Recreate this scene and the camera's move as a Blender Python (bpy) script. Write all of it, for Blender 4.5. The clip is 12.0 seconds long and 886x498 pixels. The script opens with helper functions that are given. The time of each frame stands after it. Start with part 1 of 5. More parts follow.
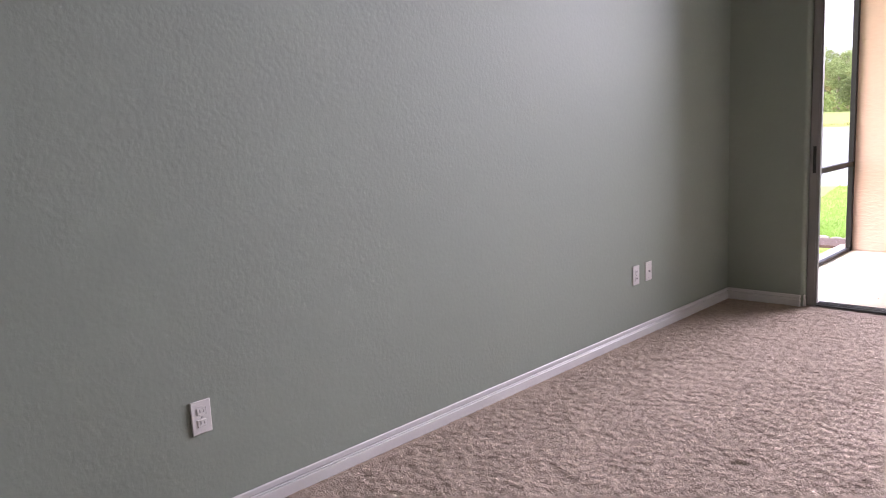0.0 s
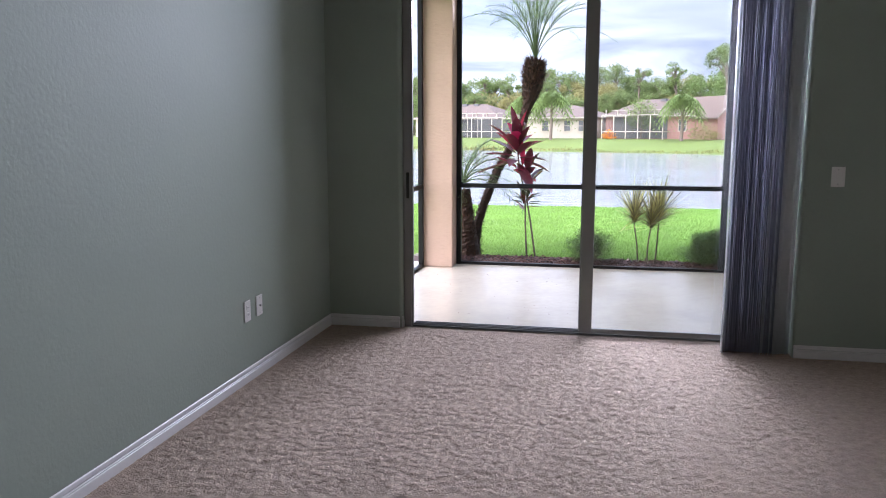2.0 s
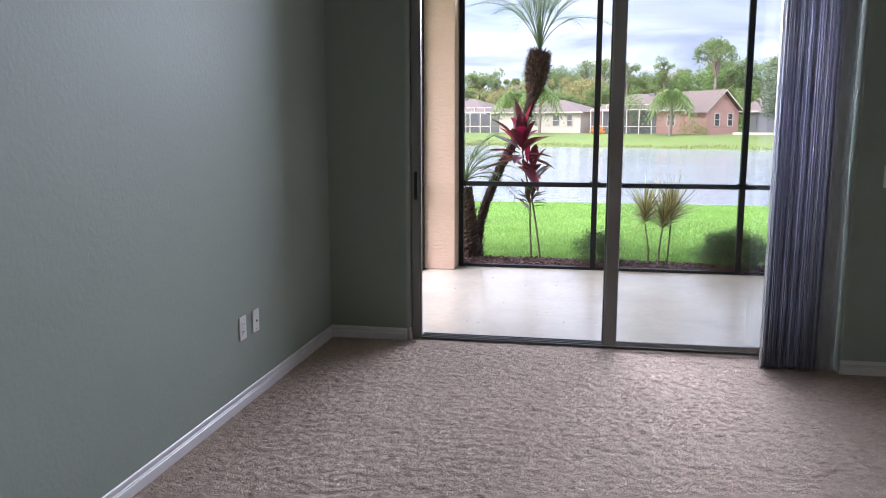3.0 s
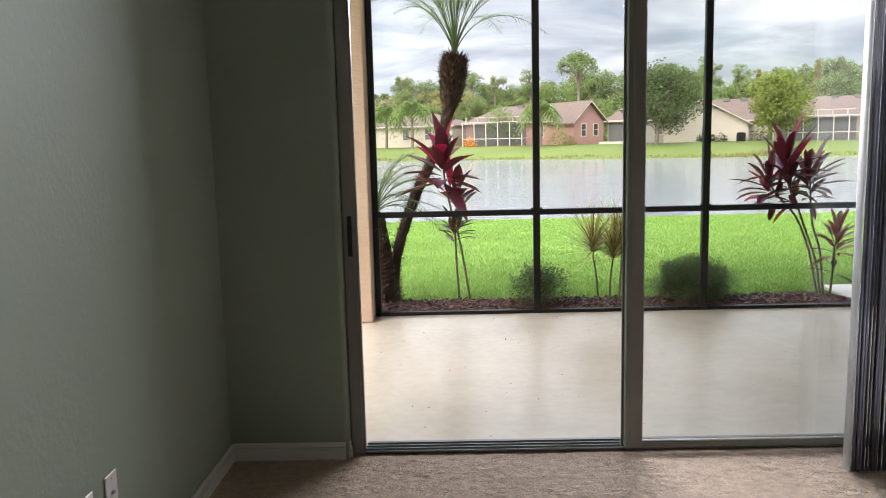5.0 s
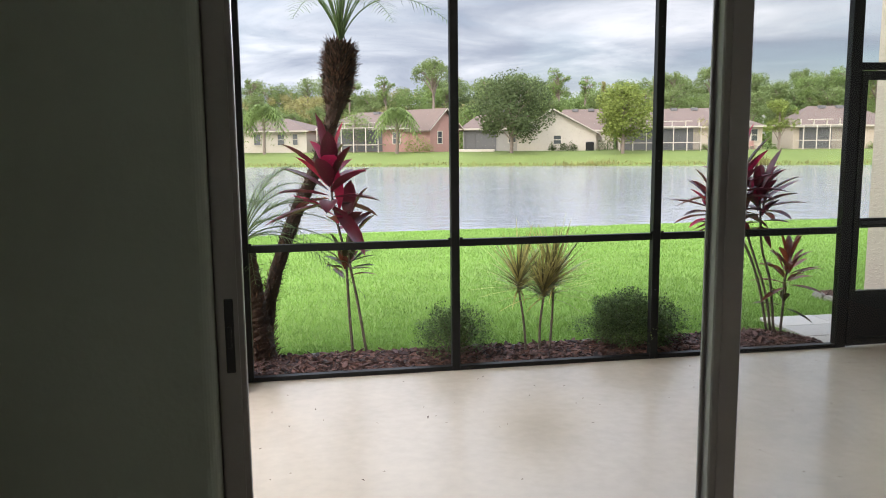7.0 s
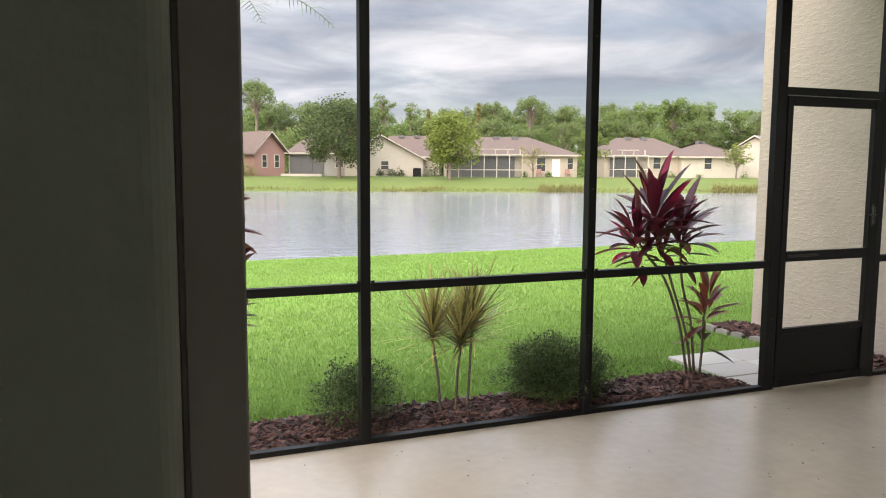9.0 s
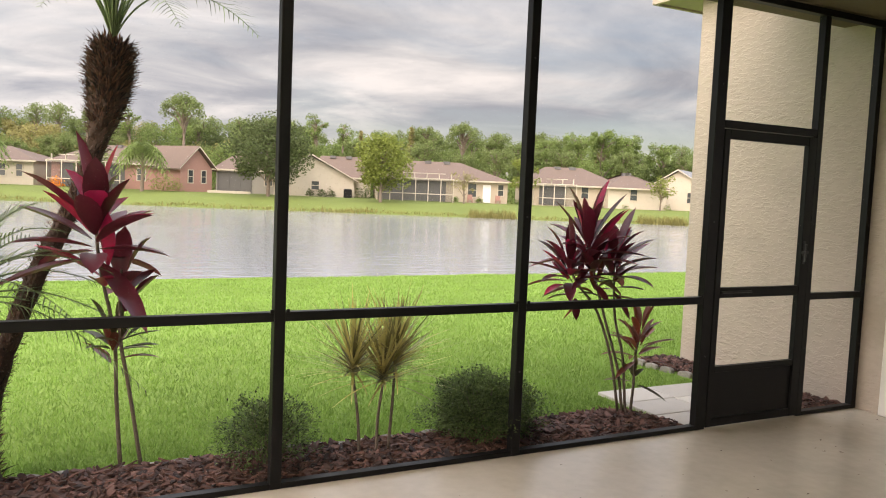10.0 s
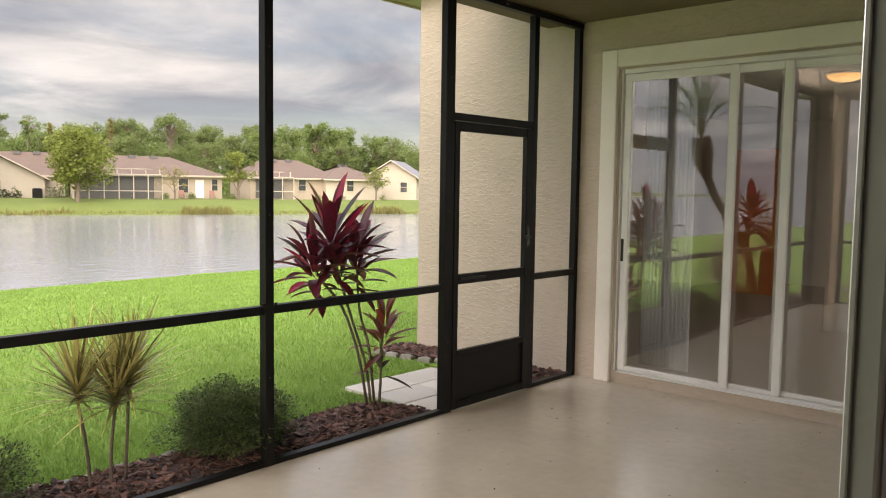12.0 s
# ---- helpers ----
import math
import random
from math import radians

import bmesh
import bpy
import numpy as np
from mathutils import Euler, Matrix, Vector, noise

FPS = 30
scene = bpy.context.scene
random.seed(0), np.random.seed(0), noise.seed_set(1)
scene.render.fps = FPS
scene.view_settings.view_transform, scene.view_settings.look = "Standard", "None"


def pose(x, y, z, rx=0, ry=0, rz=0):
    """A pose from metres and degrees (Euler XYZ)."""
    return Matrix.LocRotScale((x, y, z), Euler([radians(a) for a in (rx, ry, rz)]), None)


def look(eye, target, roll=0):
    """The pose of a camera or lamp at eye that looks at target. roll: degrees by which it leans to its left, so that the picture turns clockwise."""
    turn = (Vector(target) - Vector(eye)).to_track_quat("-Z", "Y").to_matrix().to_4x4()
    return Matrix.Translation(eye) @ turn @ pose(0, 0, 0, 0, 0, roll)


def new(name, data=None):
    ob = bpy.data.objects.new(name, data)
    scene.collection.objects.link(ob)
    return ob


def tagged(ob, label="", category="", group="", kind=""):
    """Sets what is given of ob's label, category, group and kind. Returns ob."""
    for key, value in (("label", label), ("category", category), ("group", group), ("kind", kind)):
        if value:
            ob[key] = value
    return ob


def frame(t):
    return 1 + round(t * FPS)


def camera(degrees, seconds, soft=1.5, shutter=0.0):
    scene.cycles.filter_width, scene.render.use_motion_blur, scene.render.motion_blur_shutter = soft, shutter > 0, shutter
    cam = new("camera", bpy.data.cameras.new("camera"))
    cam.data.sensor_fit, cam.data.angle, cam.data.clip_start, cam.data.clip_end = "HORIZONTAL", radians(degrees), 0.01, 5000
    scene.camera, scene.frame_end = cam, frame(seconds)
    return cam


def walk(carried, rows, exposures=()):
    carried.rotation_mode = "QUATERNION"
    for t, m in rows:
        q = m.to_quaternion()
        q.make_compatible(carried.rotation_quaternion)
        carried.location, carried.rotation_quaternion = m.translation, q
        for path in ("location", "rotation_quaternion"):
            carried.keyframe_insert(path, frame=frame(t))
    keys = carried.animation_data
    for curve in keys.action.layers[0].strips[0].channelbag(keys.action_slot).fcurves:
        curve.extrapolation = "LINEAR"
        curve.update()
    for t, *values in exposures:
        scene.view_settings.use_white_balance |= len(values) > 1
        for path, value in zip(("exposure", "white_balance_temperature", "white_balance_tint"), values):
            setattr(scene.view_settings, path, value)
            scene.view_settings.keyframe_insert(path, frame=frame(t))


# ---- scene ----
cam = camera(58.7, 12.0, soft=1.05)
PATH = [
    (0, (1.906, -5.807, 1.438), (0.562, -4.361, 1.118), -2.7),
    (0.5, (1.773, -5.713, 1.454), (0.648, -4.089, 1.14), -1.3),
    (1, (1.618, -5.638, 1.468), (0.747, -3.862, 1.169), -1.7),
    (1.5, (1.495, -5.644, 1.489), (0.862, -3.771, 1.189), -1.4),
    (2, (1.441, -5.532, 1.473), (1.054, -3.594, 1.166), 0.0),
    (2.5, (1.341, -5.357, 1.478), (1.032, -3.406, 1.162), 0.9),
    (3, (1.192, -5.102, 1.475), (0.837, -3.16, 1.155), -0.0),
    (3.2, (1.123, -4.973, 1.462), (0.77, -3.032, 1.133), -0.6),
    (4.8, (0.614, -3.713, 1.5), (0.527, -1.736, 1.209), -1.2),
    (5, (0.562, -3.545, 1.503), (0.524, -1.566, 1.216), -1.4),
    (5.5, (0.45, -3.064, 1.515), (0.517, -1.086, 1.228), -0.3),
    (6, (0.345, -2.617, 1.514), (0.543, -0.65, 1.212), -1.2),
    (6.5, (0.283, -2.26, 1.53), (0.585, -0.306, 1.229), -1.5),
    (6.7, (0.295, -2.127, 1.531), (0.61, -0.173, 1.245), -1.0),
    (8.3, (0.014, -1.043, 1.502), (0.504, 0.877, 1.240), 0.02),
    (8.5, (0.022, -0.964, 1.509), (0.583, 0.940, 1.272), 0.22),
    (9, (-0.023, -0.784, 1.507), (0.738, 1.053, 1.291), 0.33),
    (9.5, (-0.012, -0.628, 1.491), (0.853, 1.164, 1.291), 0.24),
    (10, (0.128, -0.495, 1.502), (1.052, 1.272, 1.349), 2.42),
    (10.5, (0.150, -0.371, 1.513), (1.207, 1.321, 1.367), 2.63),
    (11, (0.144, -0.327, 1.517), (1.324, 1.280, 1.366), 2.04),
    (11.5, (0.112, -0.305, 1.527), (1.447, 1.178, 1.388), 1.73),
    (12, (0.1, -0.272, 1.513), (1.579, 1.066, 1.36), 0.8),
]
walk(cam, [(t, look(eye, target, roll)) for t, eye, target, roll in PATH],
     exposures=[(0, 2.04, 6050, 34), (1.0, 1.62, 5900, 30), (1.7, 1.38, 5600, 24), (2.5, 1.38, 5450, 23), (3.2, 1.33, 5550, 22), (5.0, 1.12, 6250, 15), (6.5, 0.94, 6050, 16), (8.5, 0.88, 6100, 17), (10, 0.79, 7050, 20), (12, 0.80, 7050, 20)])

# ---------- light ----------
SUN_EL, SUN_AZ = radians(25), radians(234)   # a low, veiled sun beside and behind the house
world = bpy.data.worlds.new("sky")
scene.world = world
world.use_nodes = True
wn, wl = world.node_tree.nodes, world.node_tree.links
wn.clear()


def wnode(kind, **kw):
    n = wn.new(kind)
    for k, v in kw.items():
        n.inputs[k].default_value = v
    return n


w_out, w_bg = wnode("ShaderNodeOutputWorld"), wnode("ShaderNodeBackground")
w_sky = wn.new("ShaderNodeTexSky")
w_sky.sky_type, w_sky.sun_disc, w_sky.sun_elevation, w_sky.sun_rotation = "NISHITA", False, SUN_EL, SUN_AZ
w_tc = wn.new("ShaderNodeTexCoord")
w_sep = wn.new("ShaderNodeSeparateXYZ")
wl.new(w_tc.outputs["Generated"], w_sep.inputs[0])
w_add = wn.new("ShaderNodeMath"); w_add.operation = "ADD"; w_add.inputs[1].default_value = 0.11
w_max = wn.new("ShaderNodeMath"); w_max.operation = "MAXIMUM"; w_max.inputs[1].default_value = 0.02
wl.new(w_sep.outputs["Z"], w_max.inputs[0]); wl.new(w_max.outputs[0], w_add.inputs[0])
w_dx = wn.new("ShaderNodeMath"); w_dx.operation = "DIVIDE"
w_dy = wn.new("ShaderNodeMath"); w_dy.operation = "DIVIDE"
wl.new(w_sep.outputs["X"], w_dx.inputs[0]); wl.new(w_add.outputs[0], w_dx.inputs[1])
wl.new(w_sep.outputs["Y"], w_dy.inputs[0]); wl.new(w_add.outputs[0], w_dy.inputs[1])
w_vec = wn.new("ShaderNodeCombineXYZ")
wl.new(w_dx.outputs[0], w_vec.inputs[0]); wl.new(w_dy.outputs[0], w_vec.inputs[1])
w_n1 = wnode("ShaderNodeTexNoise", Scale=0.85, Detail=9.0, Roughness=0.56, Distortion=0.5)
w_n2 = wnode("ShaderNodeTexNoise", Scale=0.27, Detail=6.0, Roughness=0.55, Distortion=0.3)
wl.new(w_vec.outputs[0], w_n1.inputs["Vector"]); wl.new(w_vec.outputs[0], w_n2.inputs["Vector"])
w_r1 = wn.new("ShaderNodeValToRGB")          # cloud body: grey-blue bases to bright tops
w_r1.color_ramp.elements[0].position, w_r1.color_ramp.elements[0].color = 0.38, (0.42, 0.465, 0.515, 1)
w_r1.color_ramp.elements[1].position, w_r1.color_ramp.elements[1].color = 0.66, (0.97, 0.98, 0.95, 1)
e_mid = w_r1.color_ramp.elements.new(0.5); e_mid.color = (0.61, 0.65, 0.67, 1)
wl.new(w_n1.outputs["Fac"], w_r1.inputs[0])
w_r2 = wn.new("ShaderNodeValToRGB")          # cover: where blue shows through
w_r2.color_ramp.elements[0].position, w_r2.color_ramp.elements[0].color = 0.38, (0.25, 0.25, 0.25, 1)
w_r2.color_ramp.elements[1].position, w_r2.color_ramp.elements[1].color = 0.52, (1, 1, 1, 1)
wl.new(w_n2.outputs["Fac"], w_r2.inputs[0])
w_scale = wn.new("ShaderNodeVectorMath"); w_scale.operation = "SCALE"; w_scale.inputs["Scale"].default_value = 0.10
wl.new(w_sky.outputs[0], w_scale.inputs[0])
w_mix = wn.new("ShaderNodeMix"); w_mix.data_type = "RGBA"
wl.new(w_r2.outputs[0], w_mix.inputs[0]); wl.new(w_scale.outputs[0], w_mix.inputs[6]); wl.new(w_r1.outputs[0], w_mix.inputs[7])
# an overcast sky is brighter overhead than near the horizon
w_gr = wn.new("ShaderNodeMapRange")
w_gr.interpolation_type = "SMOOTHSTEP"
w_gr.inputs["From Min"].default_value, w_gr.inputs["From Max"].default_value = 0.20, 0.70
w_gr.inputs["To Min"].default_value, w_gr.inputs["To Max"].default_value = 0.66, 3.2
wl.new(w_sep.outputs["Z"], w_gr.inputs["Value"])
wl.new(w_mix.outputs[2], w_bg.inputs[0])
w_dot = wn.new("ShaderNodeVectorMath"); w_dot.operation = "DOT_PRODUCT"
w_dot.inputs[1].default_value = (math.sin(SUN_AZ), math.cos(SUN_AZ), 0)
wl.new(w_tc.outputs["Generated"], w_dot.inputs[0])
w_side = wn.new("ShaderNodeMapRange")
w_side.inputs["From Min"].default_value, w_side.inputs["From Max"].default_value = -1.0, -0.35
w_side.inputs["To Min"].default_value, w_side.inputs["To Max"].default_value = 0.80, 1.14
wl.new(w_dot.outputs["Value"], w_side.inputs["Value"])
w_str = wn.new("ShaderNodeMath"); w_str.operation = "MULTIPLY"
wl.new(w_gr.outputs[0], w_str.inputs[0]); wl.new(w_side.outputs[0], w_str.inputs[1])
wl.new(w_str.outputs[0], w_bg.inputs[1])
wl.new(w_bg.outputs[0], w_out.inputs[0])

sun = new("sun", bpy.data.lights.new("sun", "SUN"))
sun.data.energy, sun.data.angle, sun.data.color = 2.75, radians(72), (1.0, 0.90, 0.76)
_d = Vector((math.sin(SUN_AZ) * math.cos(SUN_EL), math.cos(SUN_AZ) * math.cos(SUN_EL), math.sin(SUN_EL)))
sun.matrix_world = look(_d * 60, (0, 0, 0))

# added lamp in an unseen wide side-wall opening, for light from other rooms
side_light = new("side_fill_lamp", bpy.data.lights.new("side_fill_lamp", "AREA"))
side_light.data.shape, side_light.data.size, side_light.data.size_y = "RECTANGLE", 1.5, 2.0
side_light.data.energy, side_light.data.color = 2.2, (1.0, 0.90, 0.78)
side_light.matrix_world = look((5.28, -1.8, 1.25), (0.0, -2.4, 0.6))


# added strip lamp under the screened opening's head, standing in for sky light
door_light = new("sky_fill_lamp", bpy.data.lights.new("sky_fill_lamp", "AREA"))
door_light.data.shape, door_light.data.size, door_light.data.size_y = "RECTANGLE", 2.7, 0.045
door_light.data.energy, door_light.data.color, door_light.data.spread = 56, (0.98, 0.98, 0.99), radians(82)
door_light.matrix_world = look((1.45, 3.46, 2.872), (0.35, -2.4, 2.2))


# added lamp in an unseen wide opening, brightening the room behind the second door
wing_light = new("wing_fill_lamp", bpy.data.lights.new("wing_fill_lamp", "AREA"))
wing_light.data.shape, wing_light.data.size, wing_light.data.size_y = "RECTANGLE", 2.8, 2.1
wing_light.data.energy, wing_light.data.color = 30, (1.0, 0.95, 0.88)
wing_light.matrix_world = look((9.5, -2.98, 1.15), (9.3, 3.0, 1.0))


# ---------- materials ----------
def material(name):
    m = bpy.data.materials.new(name)
    m.use_nodes = True
    return m, m.node_tree.nodes, m.node_tree.links, m.node_tree.nodes["Principled BSDF"]


def surface(name, base, rough=0.6, metal=0.0, vary=0.12, scale=6.0, fine=60.0, bump=0.15, bump_scale=120.0,
            depth=0.002, stretch=(1, 1, 1), spec=0.5, random_tint=0.0, island=False, translucent=0.0, coat=0.0, stains=0.0, trans_col=None, plateau=None):
    """A procedural surface: base colour broken at two scales, roughness and relief of its own."""
    m, n, l, b = material(name)
    b.inputs["Roughness"].default_value = rough
    b.inputs["Metallic"].default_value = metal
    b.inputs["Specular IOR Level"].default_value = spec
    b.inputs["Coat Weight"].default_value = coat
    tc = n.new("ShaderNodeTexCoord")
    mp = n.new("ShaderNodeMapping")
    mp.inputs["Scale"].default_value = stretch
    l.new(tc.outputs["Object"], mp.inputs[0])
    big, small = n.new("ShaderNodeTexNoise"), n.new("ShaderNodeTexNoise")
    big.inputs["Scale"].default_value, big.inputs["Detail"].default_value = scale, 5
    small.inputs["Scale"].default_value, small.inputs["Detail"].default_value = fine, 4
    l.new(mp.outputs[0], big.inputs["Vector"]); l.new(mp.outputs[0], small.inputs["Vector"])
    add = n.new("ShaderNodeMath"); add.operation = "ADD"
    l.new(big.outputs["Fac"], add.inputs[0]); l.new(small.outputs["Fac"], add.inputs[1])
    val = add.outputs[0]
    if random_tint:
        src = n.new("ShaderNodeNewGeometry").outputs["Random Per Island"] if island else n.new("ShaderNodeObjectInfo").outputs["Random"]
        mul = n.new("ShaderNodeMath"); mul.operation = "MULTIPLY_ADD"
        mul.inputs[1].default_value, mul.inputs[2].default_value = random_tint * 2 / max(vary, 0.01), -random_tint / max(vary, 0.01)
        l.new(src, mul.inputs[0])
        ad2 = n.new("ShaderNodeMath"); ad2.operation = "ADD"
        l.new(val, ad2.inputs[0]); l.new(mul.outputs[0], ad2.inputs[1])
        val = ad2.outputs[0]
    mr = n.new("ShaderNodeMapRange")
    mr.clamp = False
    mr.inputs["From Min"].default_value, mr.inputs["From Max"].default_value = 0.5, 1.5
    mr.inputs["To Min"].default_value, mr.inputs["To Max"].default_value = 1 - vary, 1 + vary
    l.new(val, mr.inputs["Value"])
    vm = n.new("ShaderNodeVectorMath"); vm.operation = "SCALE"
    vm.inputs[0].default_value = base
    l.new(mr.outputs[0], vm.inputs["Scale"])
    col = vm.outputs[0]
    if stains:
        st = n.new("ShaderNodeTexNoise"); st.inputs["Scale"].default_value, st.inputs["Detail"].default_value = 2.1, 8
        l.new(tc.outputs["Object"], st.inputs["Vector"])
        rp = n.new("ShaderNodeMapRange")
        rp.inputs["From Min"].default_value, rp.inputs["From Max"].default_value = 0.52, 0.72
        rp.inputs["To Min"].default_value, rp.inputs["To Max"].default_value = 1.0, 1.0 - stains
        l.new(st.outputs["Fac"], rp.inputs["Value"])
        v2 = n.new("ShaderNodeVectorMath"); v2.operation = "SCALE"
        l.new(col, v2.inputs[0]); l.new(rp.outputs[0], v2.inputs["Scale"])
        col = v2.outputs[0]
    l.new(col, b.inputs["Base Color"])
    rr = n.new("ShaderNodeMapRange")
    rr.inputs["To Min"].default_value, rr.inputs["To Max"].default_value = max(rough - 0.08, 0.02), min(rough + 0.08, 1)
    l.new(big.outputs["Fac"], rr.inputs["Value"]); l.new(rr.outputs[0], b.inputs["Roughness"])
    if bump:
        bn = n.new("ShaderNodeTexNoise"); bn.inputs["Scale"].default_value, bn.inputs["Detail"].default_value = bump_scale, 4
        l.new(mp.outputs[0], bn.inputs["Vector"])
        bu = n.new("ShaderNodeBump")
        bu.inputs["Strength"].default_value, bu.inputs["Distance"].default_value = bump, depth
        h = bn.outputs["Fac"]
        if plateau:                                  # flattened, sharp-edged trowel marks
            pl = n.new("ShaderNodeMapRange"); pl.interpolation_type = "SMOOTHSTEP"
            pl.inputs["From Min"].default_value, pl.inputs["From Max"].default_value = plateau
            l.new(h, pl.inputs["Value"])
            h = pl.outputs[0]
        l.new(h, bu.inputs["Height"]); l.new(bu.outputs[0], b.inputs["Normal"])
    if translucent:
        tr = n.new("ShaderNodeBsdfTranslucent")
        if trans_col:
            tr.inputs[0].default_value = (*trans_col, 1)
        else:
            l.new(col, tr.inputs[0])
        mx = n.new("ShaderNodeMixShader"); mx.inputs[0].default_value = translucent
        l.new(b.outputs[0], mx.inputs[1]); l.new(tr.outputs[0], mx.inputs[2])
        l.new(mx.outputs[0], n["Material Output"].inputs[0])
    return m


SAGE = surface("sage_wall_paint", (0.322, 0.372, 0.308), 0.68, spec=0.28, vary=0.03, scale=1.2, fine=40, bump=0.28, bump_scale=55, depth=0.004)
WHITE_TRIM = surface("white_trim_paint", (0.78, 0.77, 0.75), 0.4, vary=0.04, bump=0.05, stains=0.05)
CEIL = surface("ceiling_paint", (0.64, 0.63, 0.60), 0.8, vary=0.04, bump=0.5, bump_scale=70, depth=0.004)
CARPET = surface("beige_carpet", (0.47, 0.375, 0.30), 0.95, vary=0.34, scale=26, fine=120, bump=1.0, bump_scale=120, depth=0.009, spec=0.08, stretch=(0.9, 1.3, 1))
ALU = surface("white_aluminium", (0.80, 0.80, 0.78), 0.42, vary=0.05, scale=3, fine=90, bump=0.04, spec=0.5, stains=0.08)
BRONZE = surface("dark_bronze_aluminium", (0.0065, 0.0062, 0.006), 0.45, vary=0.2, scale=4, fine=120, bump=0.06, spec=0.22)
# door_1's pale aluminium, greyed to carry the shade on its room side
SHADED_ALU = surface("shade_greyed_aluminium", (0.27, 0.265, 0.245), 0.42, vary=0.05, scale=3, fine=90, bump=0.04, stains=0.08)
TRACK = surface("grey_anodised_track", (0.16, 0.16, 0.155), 0.5, vary=0.1, bump=0.05)
BLACK = surface("black_plastic", (0.015, 0.015, 0.015), 0.45, vary=0.2, bump=0.05)
PLATE = surface("ivory_white_plastic", (0.80, 0.79, 0.76), 0.35, vary=0.03, bump=0.02)
SLOT = surface("dark_slot", (0.03, 0.03, 0.03), 0.6, bump=0.0)
SCREW = surface("steel_screw", (0.5, 0.5, 0.5), 0.35, metal=1.0, bump=0.0)
STUCCO = surface("beige_stucco", (0.505, 0.43, 0.35), 0.9, vary=0.09, scale=1.5, fine=25, bump=0.75, bump_scale=24, depth=0.0036, stretch=(1, 0.62, 1.5), plateau=(0.47, 0.60), spec=0.2, stains=0.06)
PEACH = surface("tan_stucco_column", (0.45, 0.315, 0.235), 0.8, vary=0.06, scale=1.6, fine=25, bump=0.8, bump_scale=14, depth=0.008, stretch=(1, 1, 3))
STUCCO_TRIM = surface("white_stucco_band", (0.82, 0.78, 0.71), 0.7, vary=0.04, scale=3, fine=40, bump=0.3, bump_scale=60, depth=0.003, stains=0.07)
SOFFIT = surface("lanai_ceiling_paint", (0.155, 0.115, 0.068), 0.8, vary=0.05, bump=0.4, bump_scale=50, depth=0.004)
SLAB = surface("painted_concrete", (0.60, 0.525, 0.42), 0.23, vary=0.10, scale=1.7, fine=14, bump=0.25, bump_scale=22, depth=0.0025, spec=0.5, stains=0.05)
MULCH = surface("bark_mulch", (0.105, 0.050, 0.037), 0.8, vary=0.3, scale=8, fine=60, bump=0.5, random_tint=0.38, island=True, bump_scale=40, depth=0.004)
SOIL = surface("mulch_bed_soil", (0.07, 0.04, 0.03), 0.95, vary=0.3, scale=10, fine=50, bump=0.8, bump_scale=30, depth=0.01)
EDGING = surface("grey_concrete_edging", (0.27, 0.25, 0.215), 0.9, vary=0.16, scale=7, fine=60, bump=0.6, bump_scale=60, depth=0.004, random_tint=0.12, stains=0.25)
PAVER = surface("pale_concrete_paver", (0.56, 0.52, 0.46), 0.85, vary=0.08, scale=4, fine=70, bump=0.4, bump_scale=70, depth=0.003, random_tint=0.06, stains=0.15)
LAWN_DRY = surface("dry_lawn_turf", (0.135, 0.17, 0.045), 0.9, vary=0.22, scale=0.3, fine=5, bump=0.8, bump_scale=8, depth=0.05, spec=0.15, stains=0.15)
LAWN = surface("lawn_turf", (0.190, 0.290, 0.060), 0.9, vary=0.22, scale=0.55, fine=26, bump=1.0, bump_scale=40, depth=0.03, spec=0.15)
GRASS = surface("grass_blades", (0.215, 0.345, 0.070), 0.6, vary=0.28, scale=1.1, fine=9, bump=0.0, random_tint=0.11, island=True, translucent=0.4, spec=0.25)
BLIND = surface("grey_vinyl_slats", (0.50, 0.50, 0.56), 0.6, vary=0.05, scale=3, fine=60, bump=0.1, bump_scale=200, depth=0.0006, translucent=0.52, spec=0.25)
# the second door's white slats, and the lit copy of the grey ones
WHITE_LIT_BLIND = surface("white_or_lit_vinyl_slats", (0.84, 0.85, 0.86), 0.45, vary=0.04, scale=3, fine=60, bump=0.1, translucent=0.4)
CORDY = surface("burgundy_leaf", (0.105, 0.017, 0.028), 0.36, vary=0.35, scale=5, fine=30, bump=0.15, bump_scale=90, random_tint=0.45, island=True, translucent=0.22, trans_col=(0.26, 0.02, 0.045), stretch=(1, 1, 1))
CORDY_PINK = surface("magenta_leaf", (0.44, 0.014, 0.07), 0.38, vary=0.25, scale=6, fine=30, bump=0.12, random_tint=0.3, island=True, translucent=0.3, trans_col=(0.62, 0.02, 0.10))
CORDY_OLD = surface("olive_bronze_leaf", (0.12, 0.105, 0.035), 0.45, vary=0.35, scale=6, fine=30, bump=0.12, random_tint=0.4, island=True, translucent=0.25)
CORDY_RED = surface("reddish_brown_leaf", (0.17, 0.05, 0.032), 0.4, vary=0.35, scale=6, fine=30, bump=0.12, random_tint=0.4, island=True, translucent=0.28, trans_col=(0.34, 0.07, 0.03))
STEM = surface("grey_brown_woody_stem", (0.15, 0.115, 0.085), 0.8, vary=0.3, scale=9, fine=80, bump=0.6, bump_scale=60, depth=0.004, stretch=(1, 1, 3))
DRAC = surface("yellow_green_blades", (0.42, 0.375, 0.135), 0.5, vary=0.25, scale=4, fine=40, bump=0.08, random_tint=0.4, island=True, translucent=0.25)
BUSH = surface("dark_shrub_leaf", (0.105, 0.15, 0.05), 0.6, spec=0.25, vary=0.25, scale=5, fine=40, bump=0.0, random_tint=0.3, island=True, translucent=0.4)
